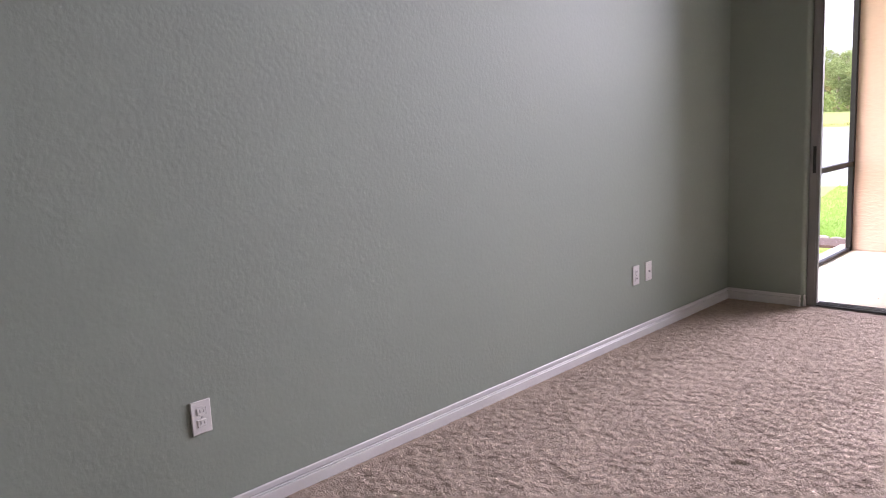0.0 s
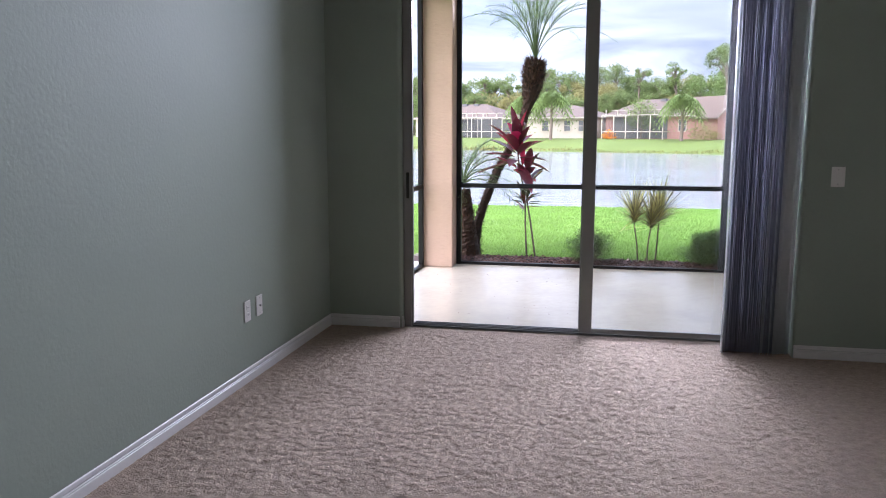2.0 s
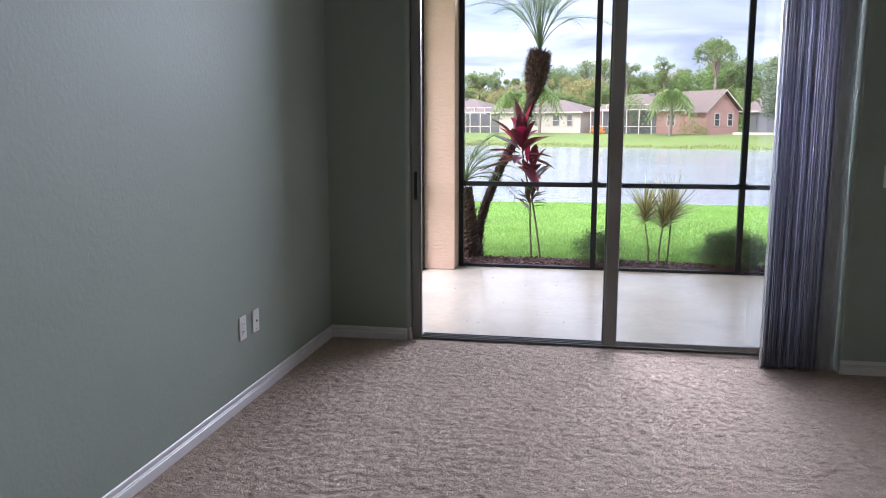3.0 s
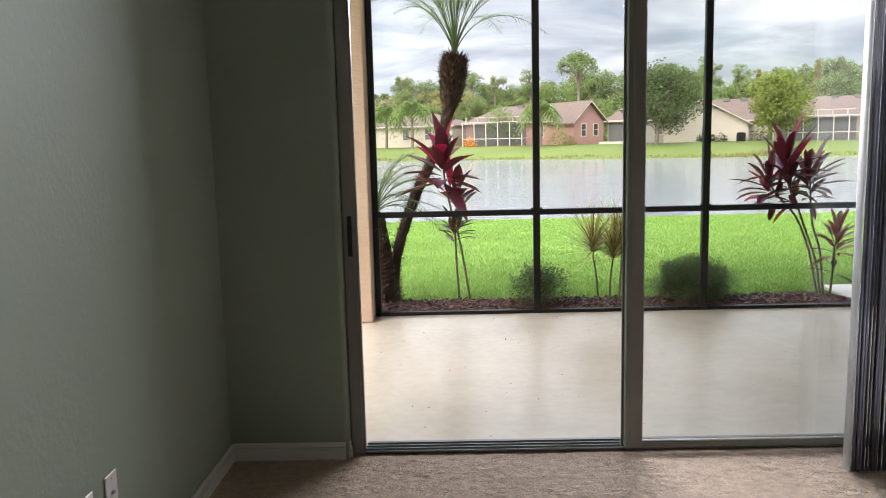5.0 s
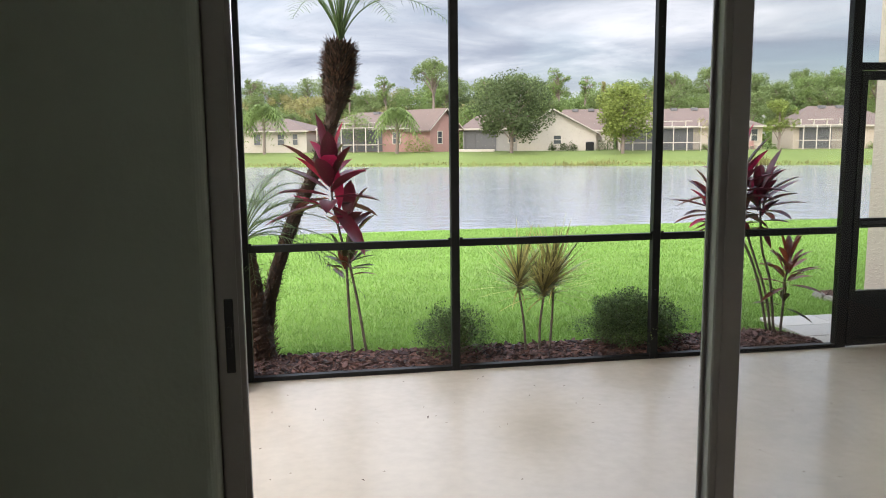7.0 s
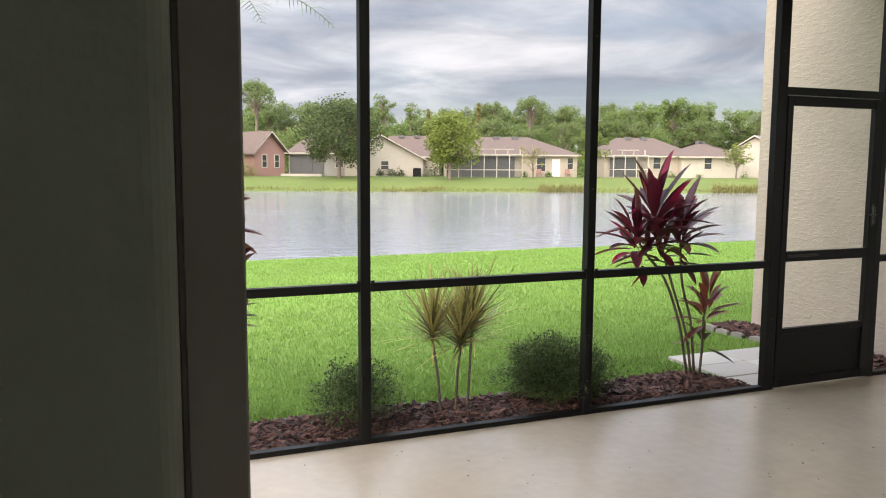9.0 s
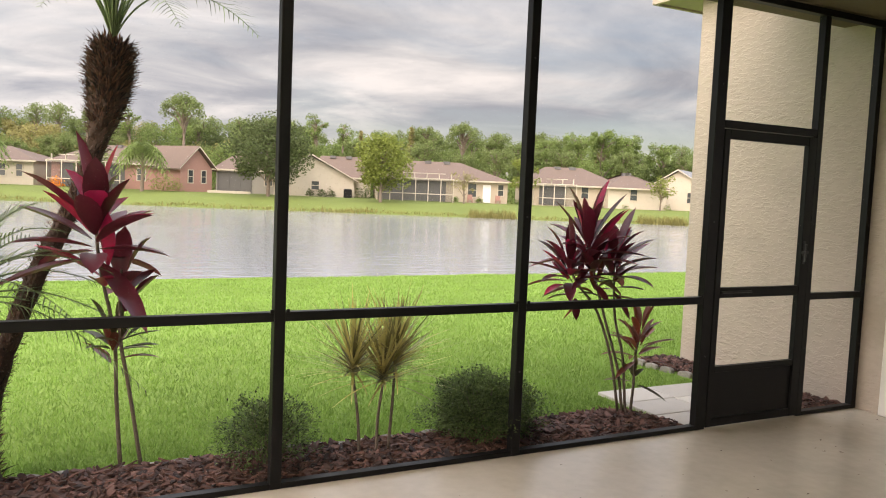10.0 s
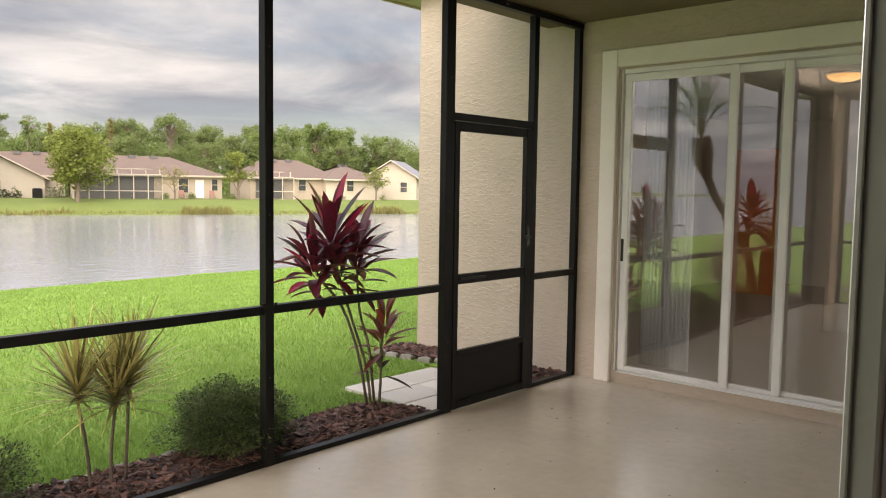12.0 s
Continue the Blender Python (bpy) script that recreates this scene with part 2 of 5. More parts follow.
PALM_LEAF = surface("palm_leaflet", (0.19, 0.25, 0.11), 0.5, spec=0.3, vary=0.25, scale=4, fine=40, bump=0.08, random_tint=0.35, island=True, translucent=0.4)
PALM_TRUNK = surface("shaggy_palm_trunk", (0.06, 0.034, 0.022), 0.95, vary=0.4, scale=14, fine=70, bump=1.0, bump_scale=45, depth=0.015)
BOOT = surface("old_frond_stubs", (0.075, 0.034, 0.02), 0.9, vary=0.4, scale=12, fine=60, bump=0.5, random_tint=0.5, island=True)


def glass_material(name, tint, rough=0.0, ior=1.45):
    m, n, l, b = material(name)
    b.inputs["Base Color"].default_value = (*tint, 1)
    b.inputs["Transmission Weight"].default_value = 1.0
    b.inputs["Roughness"].default_value = rough
    b.inputs["IOR"].default_value = ior
    return m


GLASS = glass_material("clear_glass", (0.97, 0.985, 0.975))
GLASS_GREY = glass_material("slightly_grey_glass", (0.90, 0.92, 0.91), ior=1.85)


def mesh_screen(name, cover):
    """Insect screen: a fine dark weave that lets most of the light through."""
    m, n, l, b = material(name)
    b.inputs["Base Color"].default_value = (0.045, 0.045, 0.045, 1)
    b.inputs["Roughness"].default_value = 0.7
    tr = n.new("ShaderNodeBsdfTransparent")
    mx = n.new("ShaderNodeMixShader"); mx.inputs[0].default_value = cover
    l.new(tr.outputs[0], mx.inputs[1]); l.new(b.outputs[0], mx.inputs[2])
    l.new(mx.outputs[0], n["Material Output"].inputs[0])
    return m


SCREEN, CAGE_SCREEN = mesh_screen("insect_screen", 0.05), mesh_screen("dark_cage_screen", 0.35)


def water_material():
    m, n, l, b = material("lake_water")
    b.inputs["Base Color"].default_value = (0.25, 0.255, 0.275, 1)
    b.inputs["Roughness"].default_value = 0.13
    b.inputs["IOR"].default_value = 1.6
    tc, mp = n.new("ShaderNodeTexCoord"), n.new("ShaderNodeMapping")
    mp.inputs["Scale"].default_value = (0.5, 1.3, 1)
    mp.inputs["Rotation"].default_value = (0, 0, radians(-8))
    l.new(tc.outputs["Object"], mp.inputs[0])
    a, c = n.new("ShaderNodeTexNoise"), n.new("ShaderNodeTexNoise")
    a.inputs["Scale"].default_value, a.inputs["Detail"].default_value = 1.7, 2.5
    c.inputs["Scale"].default_value, c.inputs["Detail"].default_value = 0.10, 2
    l.new(mp.outputs[0], a.inputs["Vector"]); l.new(mp.outputs[0], c.inputs["Vector"])
    mr = n.new("ShaderNodeMapRange")
    mr.inputs["From Min"].default_value, mr.inputs["From Max"].default_value = 0.42, 0.62
    mr.inputs["To Min"].default_value, mr.inputs["To Max"].default_value = 0.5, 1.0
    l.new(c.outputs["Fac"], mr.inputs["Value"])
    bu = n.new("ShaderNodeBump"); bu.inputs["Distance"].default_value = 0.06
    l.new(mr.outputs[0], bu.inputs["Strength"])
    l.new(a.outputs["Fac"], bu.inputs["Height"]); l.new(bu.outputs[0], b.inputs["Normal"])
    return m


WATER = water_material()


# ---------- building helpers ----------
def thing(name, at=(0, 0, 0), label="", category="", group="", kind=""):
    ob = new(name)
    ob.location = at
    ob.empty_display_size = 0.1
    ob["base"] = list(at)
    return tagged(ob, label, category, group, kind)


def finish(me, mat, smooth=False):
    me.materials.append(mat)
    if smooth:
        me.polygons.foreach_set("use_smooth", [True] * len(me.polygons))
    me.update()
    return me


def part(name, bm, mat, parent=None, label="", smooth=False):
    """Links a bmesh built in world places as one mesh object under its thing or part."""
    me = bpy.data.meshes.new(name)
    root = parent
    while root is not None and root.parent is not None:
        root = root.parent
    if root is not None and root.type == "EMPTY":
        bmesh.ops.translate(bm, vec=-Vector(root["base"]), verts=bm.verts)
    bm.to_mesh(me)
    bm.free()
    ob = new(name, finish(me, mat, smooth))
    ob.parent = parent
    if label:
        ob["label"] = label
    return ob


def lump(name, verts, faces, mat, parent=None, label="", smooth=False):
    """The same from plain lists of corners and faces."""
    root = parent
    while root is not None and root.parent is not None:
        root = root.parent
    v = np.asarray(verts, float).reshape(-1, 3)
    if root is not None and root.type == "EMPTY":
        v = v - np.array(list(root["base"]))
    me = bpy.data.meshes.new(name)
    me.from_pydata(v.tolist(), [], [list(f) for f in faces])
    ob = new(name, finish(me, mat, smooth))
    ob.parent = parent
    if label:
        ob["label"] = label
    return ob


def bx(x0, x1, y0, y1, z0, z1, bevel=0.0, bm=None, seg=1):
    """A box between the given faces, its edges eased by bevel."""
    own = bmesh.new()
    bmesh.ops.create_cube(own, size=1.0)
    for v in own.verts:
        v.co = Vector((x0 + (v.co.x + 0.5) * (x1 - x0), y0 + (v.co.y + 0.5) * (y1 - y0), z0 + (v.co.z + 0.5) * (z1 - z0)))
    if bevel:
        bmesh.ops.bevel(own, geom=list(own.edges), offset=bevel, segments=seg, affect="EDGES", profile=0.5)
    if bm is None:
        return own
    me = bpy.data.meshes.new("tmp")
    own.to_mesh(me)
    own.free()
    bm.from_mesh(me)
    bpy.data.meshes.remove(me)
    return bm


def cyl(p, q, r0, r1=None, n=12, bm=None):
    """A round bar from p to q."""
    bm = bm or bmesh.new()
    p, q = Vector(p), Vector(q)
    d = q - p
    m = Matrix.Translation((p + q) / 2) @ d.to_track_quat("Z", "Y").to_matrix().to_4x4()
    bmesh.ops.create_cone(bm, cap_ends=True, segments=n, radius1=r0, radius2=r0 if r1 is None else r1, depth=d.length, matrix=m)
    return bm


def structure(name, bm, mat, label, category, smooth=False):
    return tagged(part(name, bm, mat, None, smooth=smooth), label, category, kind="structure")


rng = random.Random(7)
nrng = np.random.default_rng(11)


def bezier(ps, n):
    """A smooth line through the given places."""
    ps = [np.array(p, float) for p in ps]
    ps = [2 * ps[0] - ps[1]] + ps + [2 * ps[-1] - ps[-2]]
    out = []
    m = len(ps) - 3
    for i in range(n + 1):
        s = i / n * m
        k = min(int(s), m - 1)
        t = s - k
        a, b, c, d = ps[k:k + 4]
        out.append(0.5 * ((2 * b) + (c - a) * t + (2 * a - 5 * b + 4 * c - d) * t * t + (3 * b - a - 3 * c + d) * t ** 3))
    return np.array(out)


def tube(line, radii, n=10, rough=0.0):
    """Corners and faces of a tapered tube along a line."""
    v, f = [], []
    for i, p in enumerate(line):
        t = line[min(i + 1, len(line) - 1)] - line[max(i - 1, 0)]
        t = t / (np.linalg.norm(t) + 1e-9)
        a = np.cross(t, (0.3, 1, 0.2)); a /= np.linalg.norm(a)
        b = np.cross(t, a)
        for k in range(n):
            w = 2 * math.pi * k / n
            r = radii[i] * (1 + rough * (rng.random() - 0.5))
            v.append(p + r * (math.cos(w) * a + math.sin(w) * b))
        if i:
            for k in range(n):
                f.append(((i - 1) * n + k, (i - 1) * n + (k + 1) % n, i * n + (k + 1) % n, i * n + k))
    f.append(tuple(range(n - 1, -1, -1)))
    f.append(tuple((len(line) - 1) * n + k for k in range(n)))
    return v, f


def leaf(v, f, base, way, length, width, droop=0.4, fold=0.25, seg=5, widest=0.45, up=(0, 0, 1)):
    """Adds a folded, arching, pointed leaf to the lists."""
    base, way = np.array(base, float), np.array(way, float)
    way /= np.linalg.norm(way)
    side = np.cross(way, up)
    if np.linalg.norm(side) < 0.1:
        side = np.cross(way, (1, 0.2, 0))
    side /= np.linalg.norm(side)
    top = np.cross(side, way)
    k0 = len(v)
    for i in range(seg + 1):
        s = i / seg
        c = base + way * length * s * (1 - 0.12 * droop * s) - np.array((0, 0, 1)) * droop * length * s * s * 0.6
        w = width * 0.5 * max((math.sin(math.pi * min(s / (2 * widest), 1)) if s < widest else math.cos(math.pi / 2 * ((s - widest) / (1 - widest)) ** 1.2)), 0.0) + (0.08 * width if s < 0.9 else 0)
        v += [c - side * w + top * w * fold * 2, c, c + side * w + top * w * fold * 2]
        if i:
            a = k0 + 3 * (i - 1)
            f += [(a, a + 1, a + 4, a + 3), (a + 1, a + 2, a + 5, a + 4)]


def blade(v, f, base, way, length, width, droop=0.4, seg=3):
    """Adds a narrow flat blade to the lists."""
    base, way = np.array(base, float), np.array(way, float)
    way /= np.linalg.norm(way)
    side = np.cross(way, (0.1, 0.1, 1)); side /= np.linalg.norm(side)
    k0 = len(v)
    for i in range(seg + 1):
        s = i / seg
        c = base + way * length * s - np.array((0, 0, 1)) * droop * length * s * s * 0.7
        w = width * 0.5 * (1 - 0.85 * s * s)
        v += [c - side * w, c + side * w]
        if i:
            a = k0 + 2 * (i - 1)
            f.append((a, a + 1, a + 3, a + 2))


# ---------- the room ----------
XL, XJ0, XJ1, XR = -0.52, 0.030, 2.69, 5.2         # side wall, opening, far side wall
Y_EAST, Y_DOOR = -0.25, 0.035                       # the wall east of the opening stands forward; the door sits back in its reveal
H_IN, H_DOOR = 2.95, 2.52
Y_BACK, T = -8.5, 0.20


def west_x(y):
    """The west wall's face: it runs slightly out of square with the door wall."""
    return XL - 0.010 + 0.016 * y


def skewed(bm):
    for v in bm.verts:
        v.co.x += west_x(v.co.y) - XL
    return bm


structure("wall_west", skewed(bx(XL - T, XL, Y_BACK, 0.0, -0.2, H_IN)), SAGE, "long sage green wall with light orange-peel texture", "wall")
structure("wall_north", bx(XL - T, XJ0, 0.0, T, -0.2, H_IN, 0.030, seg=6), SAGE, "short sage green wall beside the sliding glass door", "wall")
structure("wall_north_east", bx(XJ1, XR + T, Y_EAST, T, -0.2, H_IN, 0.018, seg=4), SAGE, "sage green wall with a light switch beside the blinds", "wall")
structure("wall_north_header", bx(XJ0, XJ1, 0.0, T, H_DOOR, H_IN), SAGE, "sage green wall strip above the sliding glass door", "wall")
structure("wall_south", bx(XL - T, XR + T, Y_BACK - T, Y_BACK, -0.2, H_IN), SAGE, "plain sage green back wall of the empty room", "wall")
# the opening in this wall is assumed, out of view, to hold the side lamp
structure("wall_east_a", bx(XR, XR + T, Y_BACK, -2.6, -0.2, H_IN), SAGE, "sage green side wall beside an assumed wide opening, out of view", "wall")
structure("wall_east_b", bx(XR, XR + T, -1.0, Y_EAST, -0.2, H_IN), SAGE, "sage green side wall beside an assumed wide opening, out of view", "wall")
structure("wall_east_header", bx(XR, XR + T, -2.6, -1.0, 2.4, H_IN), SAGE, "sage green strip of wall over an assumed wide opening, out of view", "wall")
# unseen passage, added to keep outside light from leaking in at the opening
structure("block_wall_south", bx(XR + T, 6.06, -2.8, -2.6, -0.2, H_IN), SAGE, "sage green wall added beyond the opening to block stray light", "wall")
structure("block_wall_north", bx(XR + T, 6.06, -1.0, -0.8, -0.2, H_IN), SAGE, "sage green wall added beyond the opening to block stray light", "wall")
structure("block_ceiling", bx(XR + T, 6.06, -2.6, -1.0, 2.6, 2.7), CEIL, "white ceiling added beyond the opening to block stray light", "ceiling")
structure("block_floor", bx(XR + T, 6.06, -2.6, -1.0, -0.2, -0.012), CARPET, "beige carpet floor added beyond the opening to block stray light", "floor")
structure("ceiling", bx(XL - T, XR + T, Y_BACK - T, T, H_IN + 0.002, H_IN + 0.1), CEIL, "white textured ceiling of the empty room", "ceiling")


def carpet_mesh():
    """Deep cut pile: a fine grid whose tufts stand at uneven heights."""
    x = np.concatenate([np.arange(XL - 0.16, 3.6, 0.013), np.linspace(3.6, XR + T, 12)])
    y = np.concatenate([np.linspace(Y_BACK, -5.3, 14)[:-1], np.arange(-5.3, 0.02, 0.013), [Y_DOOR + 0.006]])
    gx, gy = np.meshgrid(x, y)
    n = nrng.random(gx.shape)
    soft = (n + np.roll(n, 1, 0) + np.roll(n, 1, 1) + np.roll(n, 2, 1)) / 4
    h, w = gx.shape
    tuft = np.repeat(np.repeat(nrng.random((h // 2 + 1, w // 2 + 1)), 2, 0), 2, 1)[:h, :w]
    tuft = (tuft + np.roll(tuft, 1, 0) + np.roll(tuft, 1, 1) + np.roll(np.roll(tuft, 1, 0), 1, 1)) / 4
    z = -0.010 + 0.006 * soft + 0.005 * n + 0.0065 * (tuft - 0.5) + 0.002 * np.sin(gx * 9 + 3 * np.sin(gy * 5)) * np.sin(gy * 11 + 2 * np.sin(gx * 4))
    z[-2:, :] = np.minimum(z[-2:, :], -0.004)
    gx = gx + (nrng.random(gx.shape) - 0.5) * 0.012
    gy = gy + (nrng.random(gx.shape) - 0.5) * 0.012
    v = np.stack([gx, gy, z], -1).reshape(-1, 3)
    i = (np.arange(h - 1)[:, None] * w + np.arange(w - 1)[None]).ravel()
    quads = np.stack([i, i + 1, i + w + 1, i + w], -1)
    me = bpy.data.meshes.new("floor")
    me.vertices.add(len(v)); me.vertices.foreach_set("co", v.ravel())
    me.loops.add(quads.size); me.loops.foreach_set("vertex_index", quads.ravel())
    me.polygons.add(len(quads)); me.polygons.foreach_set("loop_start", np.arange(len(quads)) * 4)
    me.update(calc_edges=True)
    return finish(me, CARPET)


tagged(new("floor", carpet_mesh()), "deep beige cut-pile carpet with footprints and tufts", "carpet", kind="structure")
structure("subfloor", bx(XL - T, XR + T, Y_BACK - T, 0.045, -0.3, -0.03), SLAB, "concrete slab under the carpet", "floor")


def baseboard(name, x0, x1, y0, y1, face):
    """A moulded white skirting: a flat, a thin bead and a rounded top."""
    bm = bmesh.new()
    for z0, z1, d, r in ((-0.005, 0.044, 0.015, 0.003), (0.0460, 0.053, 0.013, 0.003), (0.0550, 0.081, 0.010, 0.004)):
        if face == "x":
            bx(x0, x0 + d, y0, y1, z0, z1, r, bm)
        else:
            bx(x0, x1, y0 - d, y0, z0, z1, r, bm)
    if x0 < XL + 0.1 and face == "x":
        skewed(bm)
    return structure(name, bm, WHITE_TRIM, "white moulded baseboard along the carpet", "baseboard")


baseboard("baseboard", XL + 0.001, 0, Y_BACK, -0.016, "x")
baseboard("baseboard", XL - 0.006, 0.012, -0.001, 0, "y")
baseboard("baseboard", XJ1 + 0.004, XR, Y_EAST - 0.001, 0, "y")
baseboard("baseboard", XJ0 - 0.006, 0, 0.006, Y_DOOR - 0.002, "x")


def wall_plate(name, at, axis, label, category, kind):
    """A cover plate on a wall, with its outlet faces, rocker or connector."""
    ob = thing(name, at, label, category)
    x, y, z = at
    w, h = 0.040, 0.062

    def slab(a, b, d0, d1, z0, z1, bev=0.0):
        if axis == "x":
            return bx(x + d0, x + d1, y + a, y + b, z + z0, z + z1, bev)
        return bx(x + a, x + b, y - d1, y - d0, z + z0, z + z1, bev)
    part("plate", slab(-w, w, 0.0, 0.006, -h, h, 0.0028), PLATE, ob)
    if kind == "outlet":
        for s in (-1, 1):
            face = part("socket", slab(-0.018, 0.018, 0.0055, 0.0085, s * 0.022 - 0.015, s * 0.022 + 0.015, 0.0022), PLATE, ob)
            for a in (-0.007, 0.006):
                part("slot", slab(a, a + 0.0022, 0.0080, 0.0090, s * 0.022 - 0.003, s * 0.022 + 0.007), SLOT, face)
    elif kind == "switch":
        part("rocker", slab(-0.017, 0.017, 0.0055, 0.0095, -0.034, 0.034, 0.003), PLATE, ob)
    else:
        part("connector", slab(-0.006, 0.006, 0.0055, 0.016, -0.006, 0.006, 0.0025), SCREW, ob)
    for s in ((0,) if kind == "outlet" else (-0.045, 0.045)):
        part("screw", slab(-0.003, 0.003, 0.0058, 0.0072, s - 0.003, s + 0.003, 0.001), SCREW, ob)
    return ob


wall_plate("wall_outlet", (west_x(-4.433), -4.433, 0.428), "x", "white duplex wall outlet low on the sage wall", "outlet", "outlet")
wall_plate("wall_outlet", (west_x(-1.372), -1.372, 0.412), "x", "white duplex wall outlet beside a cable plate", "outlet", "outlet")
wall_plate("cable_plate", (west_x(-1.214), -1.214, 0.414), "x", "white cable wall plate with small round connector", "wall plate", "cable")
wall_plate("light_switch", (2.885, Y_EAST, 1.165), "y", "white rocker light switch on the sage wall", "light switch", "switch")


# ---------- sliding doors ----------
def slider(name, label, m, width, height, splits, tint, handle, jamb=0.034, stile=0.062, metal=ALU, track=TRACK, thick=0.032):
    """A sliding glass door in its own frame: x along the width, y outwards, placed by m."""
    ob = thing(name, (0, 0, 0), label, "sliding door", kind="structure")

    def put(pname, bm, mat, parent, lab=""):
        bmesh.ops.transform(bm, matrix=m, verts=bm.verts)
        return part(pname, bm, mat, parent, lab)
    fr = bmesh.new()
    bx(0.0, jamb, 0.02, 0.052, 0.0, height, 0.003, fr)
    bx(0.0, jamb - 0.018, 0.052, 0.115, 0.0, height, 0.003, fr)
    bx(0.008, jamb - 0.014, 0.012, 0.02, 0.0, height, 0.0, fr)
    bx(width - 0.034, width, 0.02, 0.135, 0.0, height, 0.003, fr)
    bx(jamb, width - 0.034, 0.005, 0.135, height - 0.04, height, 0.003, fr)
    frame_ob = put("door_frame", fr, metal, ob)
    tk = bmesh.new()
    bx(jamb, width - 0.034, 0.005, 0.135, 0.0, 0.012, 0.002, tk)
    for yy in (0.025, 0.060, 0.095):
        bx(jamb, width - 0.034, yy - 0.003, yy + 0.003, 0.012, 0.020, 0.0, tk)
    put("track", tk, track, ob, "aluminium floor track")
    hx, hy = handle
    hd = bmesh.new()
    bx(hx, hx + 0.024, hy - 0.004, hy + 0.006, 0.955, 1.145, 0.003, hd)
    bx(hx + 0.007, hx + 0.017, hy - 0.010, hy - 0.003, 1.02, 1.075, 0.002, hd)
    put("latch", hd, BLACK, frame_ob, "black recessed latch plate")
    for k, (a, b, y0) in enumerate(splits):
        pf = bmesh.new()
        z0, z1 = 0.024, height - 0.042
        for c, d in ((a, a + stile), (b - stile, b)):
            bx(c, d, y0, y0 + thick, z0, z1, 0.004, pf)
            bx(c + 0.022, d - 0.022, y0 - 0.003, y0, z0 + 0.01, z1 - 0.01, 0.0, pf)
        if thick > 0.04:                             # a weather flange along the leading edge
            bx(a - 0.012, a - 0.006, y0 + thick - 0.010, y0 + thick, z0, z1, 0.002, pf)
            bx(a - 0.006, a, y0 + thick - 0.005, y0 + thick, z0, z1, 0.0, pf)
        bx(a + stile, b - stile, y0 + 0.002, y0 + 0.030, z0, z0 + 0.034, 0.004, pf)
        bx(a + stile, b - stile, y0 + 0.002, y0 + 0.030, z1 - 0.06, z1, 0.004, pf)
        panel = put("door_panel", pf, metal, ob, "aluminium sliding panel frame")
        g = put("glass_pane", bx(a + stile - 0.008, b - stile + 0.008, y0 + 0.013, y0 + 0.019, z0 + 0.028, z1 - 0.052), tint, panel, "clear glass pane")
        g.visible_shadow = False
    return ob


slider("door_1", "pale aluminium sliding glass door, slid open to the lanai", pose(XJ0 + 0.0005, Y_DOOR, 0.0),
       XJ1 - XJ0 - 0.001, H_DOOR, [(1.296, 2.62, -0.034)], GLASS, (0.022, 0.014), jamb=0.070, stile=0.082, metal=SHADED_ALU, thick=0.045)
LZ = -0.13                                           # lanai slab
XW = 6.06                                            # wing wall
slider("door_2", "white aluminium sliding glass door to another room, closed", pose(XW + 0.12, 3.125, -0.035, 0, 0, 90) @ Matrix.Diagonal((-1, 1, 1, 1)),
       2.95, 2.56, [(0.036, 0.99, 0.085), (0.90, 1.38, 0.045), (1.28, 2.92, 0.006)], GLASS_GREY, (0.040, 0.118), track=ALU)


# vertical blinds drawn aside
def blinds(name, at, n, spread, label, mat, height, turn_to):
    ob = thing(name, at, label, "vertical blinds")
    part("headrail", bx(at[0] - 0.02, at[0] + spread + 0.04, at[1] - 0.022, at[1] + 0.022, at[2] + height, at[2] + height + 0.045, 0.004), WHITE_TRIM, ob)
    for k in range(n):
        x = at[0] + spread * (k + rng.uniform(-0.2, 0.2)) / (n - 1)
        a = radians(82 if k == 0 else 12 if k >= n - 2 else turn_to + rng.uniform(-5, 5))
        v, f = [], []
        for i in range(6):
            s = (i / 5 - 0.5)
            bow = 0.010 * (1 - 4 * s * s)
            px = x + s * 0.089 * math.cos(a) - bow * math.sin(a)
            py = at[1] + s * 0.089 * math.sin(a) + bow * math.cos(a)
            lean = rng.uniform(-0.002, 0.002)
            v += [(px + lean, py, at[2] + 0.012 + rng.uniform(0, 0.004)), (px, py, at[2] + height)]
            if i:
                f.append((2 * i - 2, 2 * i, 2 * i + 1, 2 * i - 1))
        # slats that catch the backlight are coloured white instead of grey
        s = lump("slat", v, f, WHITE_LIT_BLIND if k in (0, 1, n - 9, n - 6, n - 4, n - 3, n - 2, n - 1) else mat, ob, smooth=True)
        mo = s.modifiers.new("thick", "SOLIDIFY"); mo.thickness = 0.0012
    return ob


blinds("vertical_blinds", (2.265, -0.20, -0.018), 26, 0.37, "grey vinyl vertical blinds drawn into a stack, the backlit slats coloured white", BLIND, 2.46, 66)


# ---------- the lanai ----------
YS, ZB = 3.53, 2.90                                  # screen wall, its top beam
structure("lanai_floor", bx(-0.75, XW - 0.001, T, YS + 0.06, LZ - 0.2, LZ, 0.004), SLAB, "glossy beige painted concrete lanai floor with specks", "floor")
structure("door_sill", bx(XJ0 + 0.001, XJ1 - 0.001, 0.046, T + 0.03, LZ + 0.001, -0.006, 0.004), SLAB, "painted concrete step below the sliding door", "sill")
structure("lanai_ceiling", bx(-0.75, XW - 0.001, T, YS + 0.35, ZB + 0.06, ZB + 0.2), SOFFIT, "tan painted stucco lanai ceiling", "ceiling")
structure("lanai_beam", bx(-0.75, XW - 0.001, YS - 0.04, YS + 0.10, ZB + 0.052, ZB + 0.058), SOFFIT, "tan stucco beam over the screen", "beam")
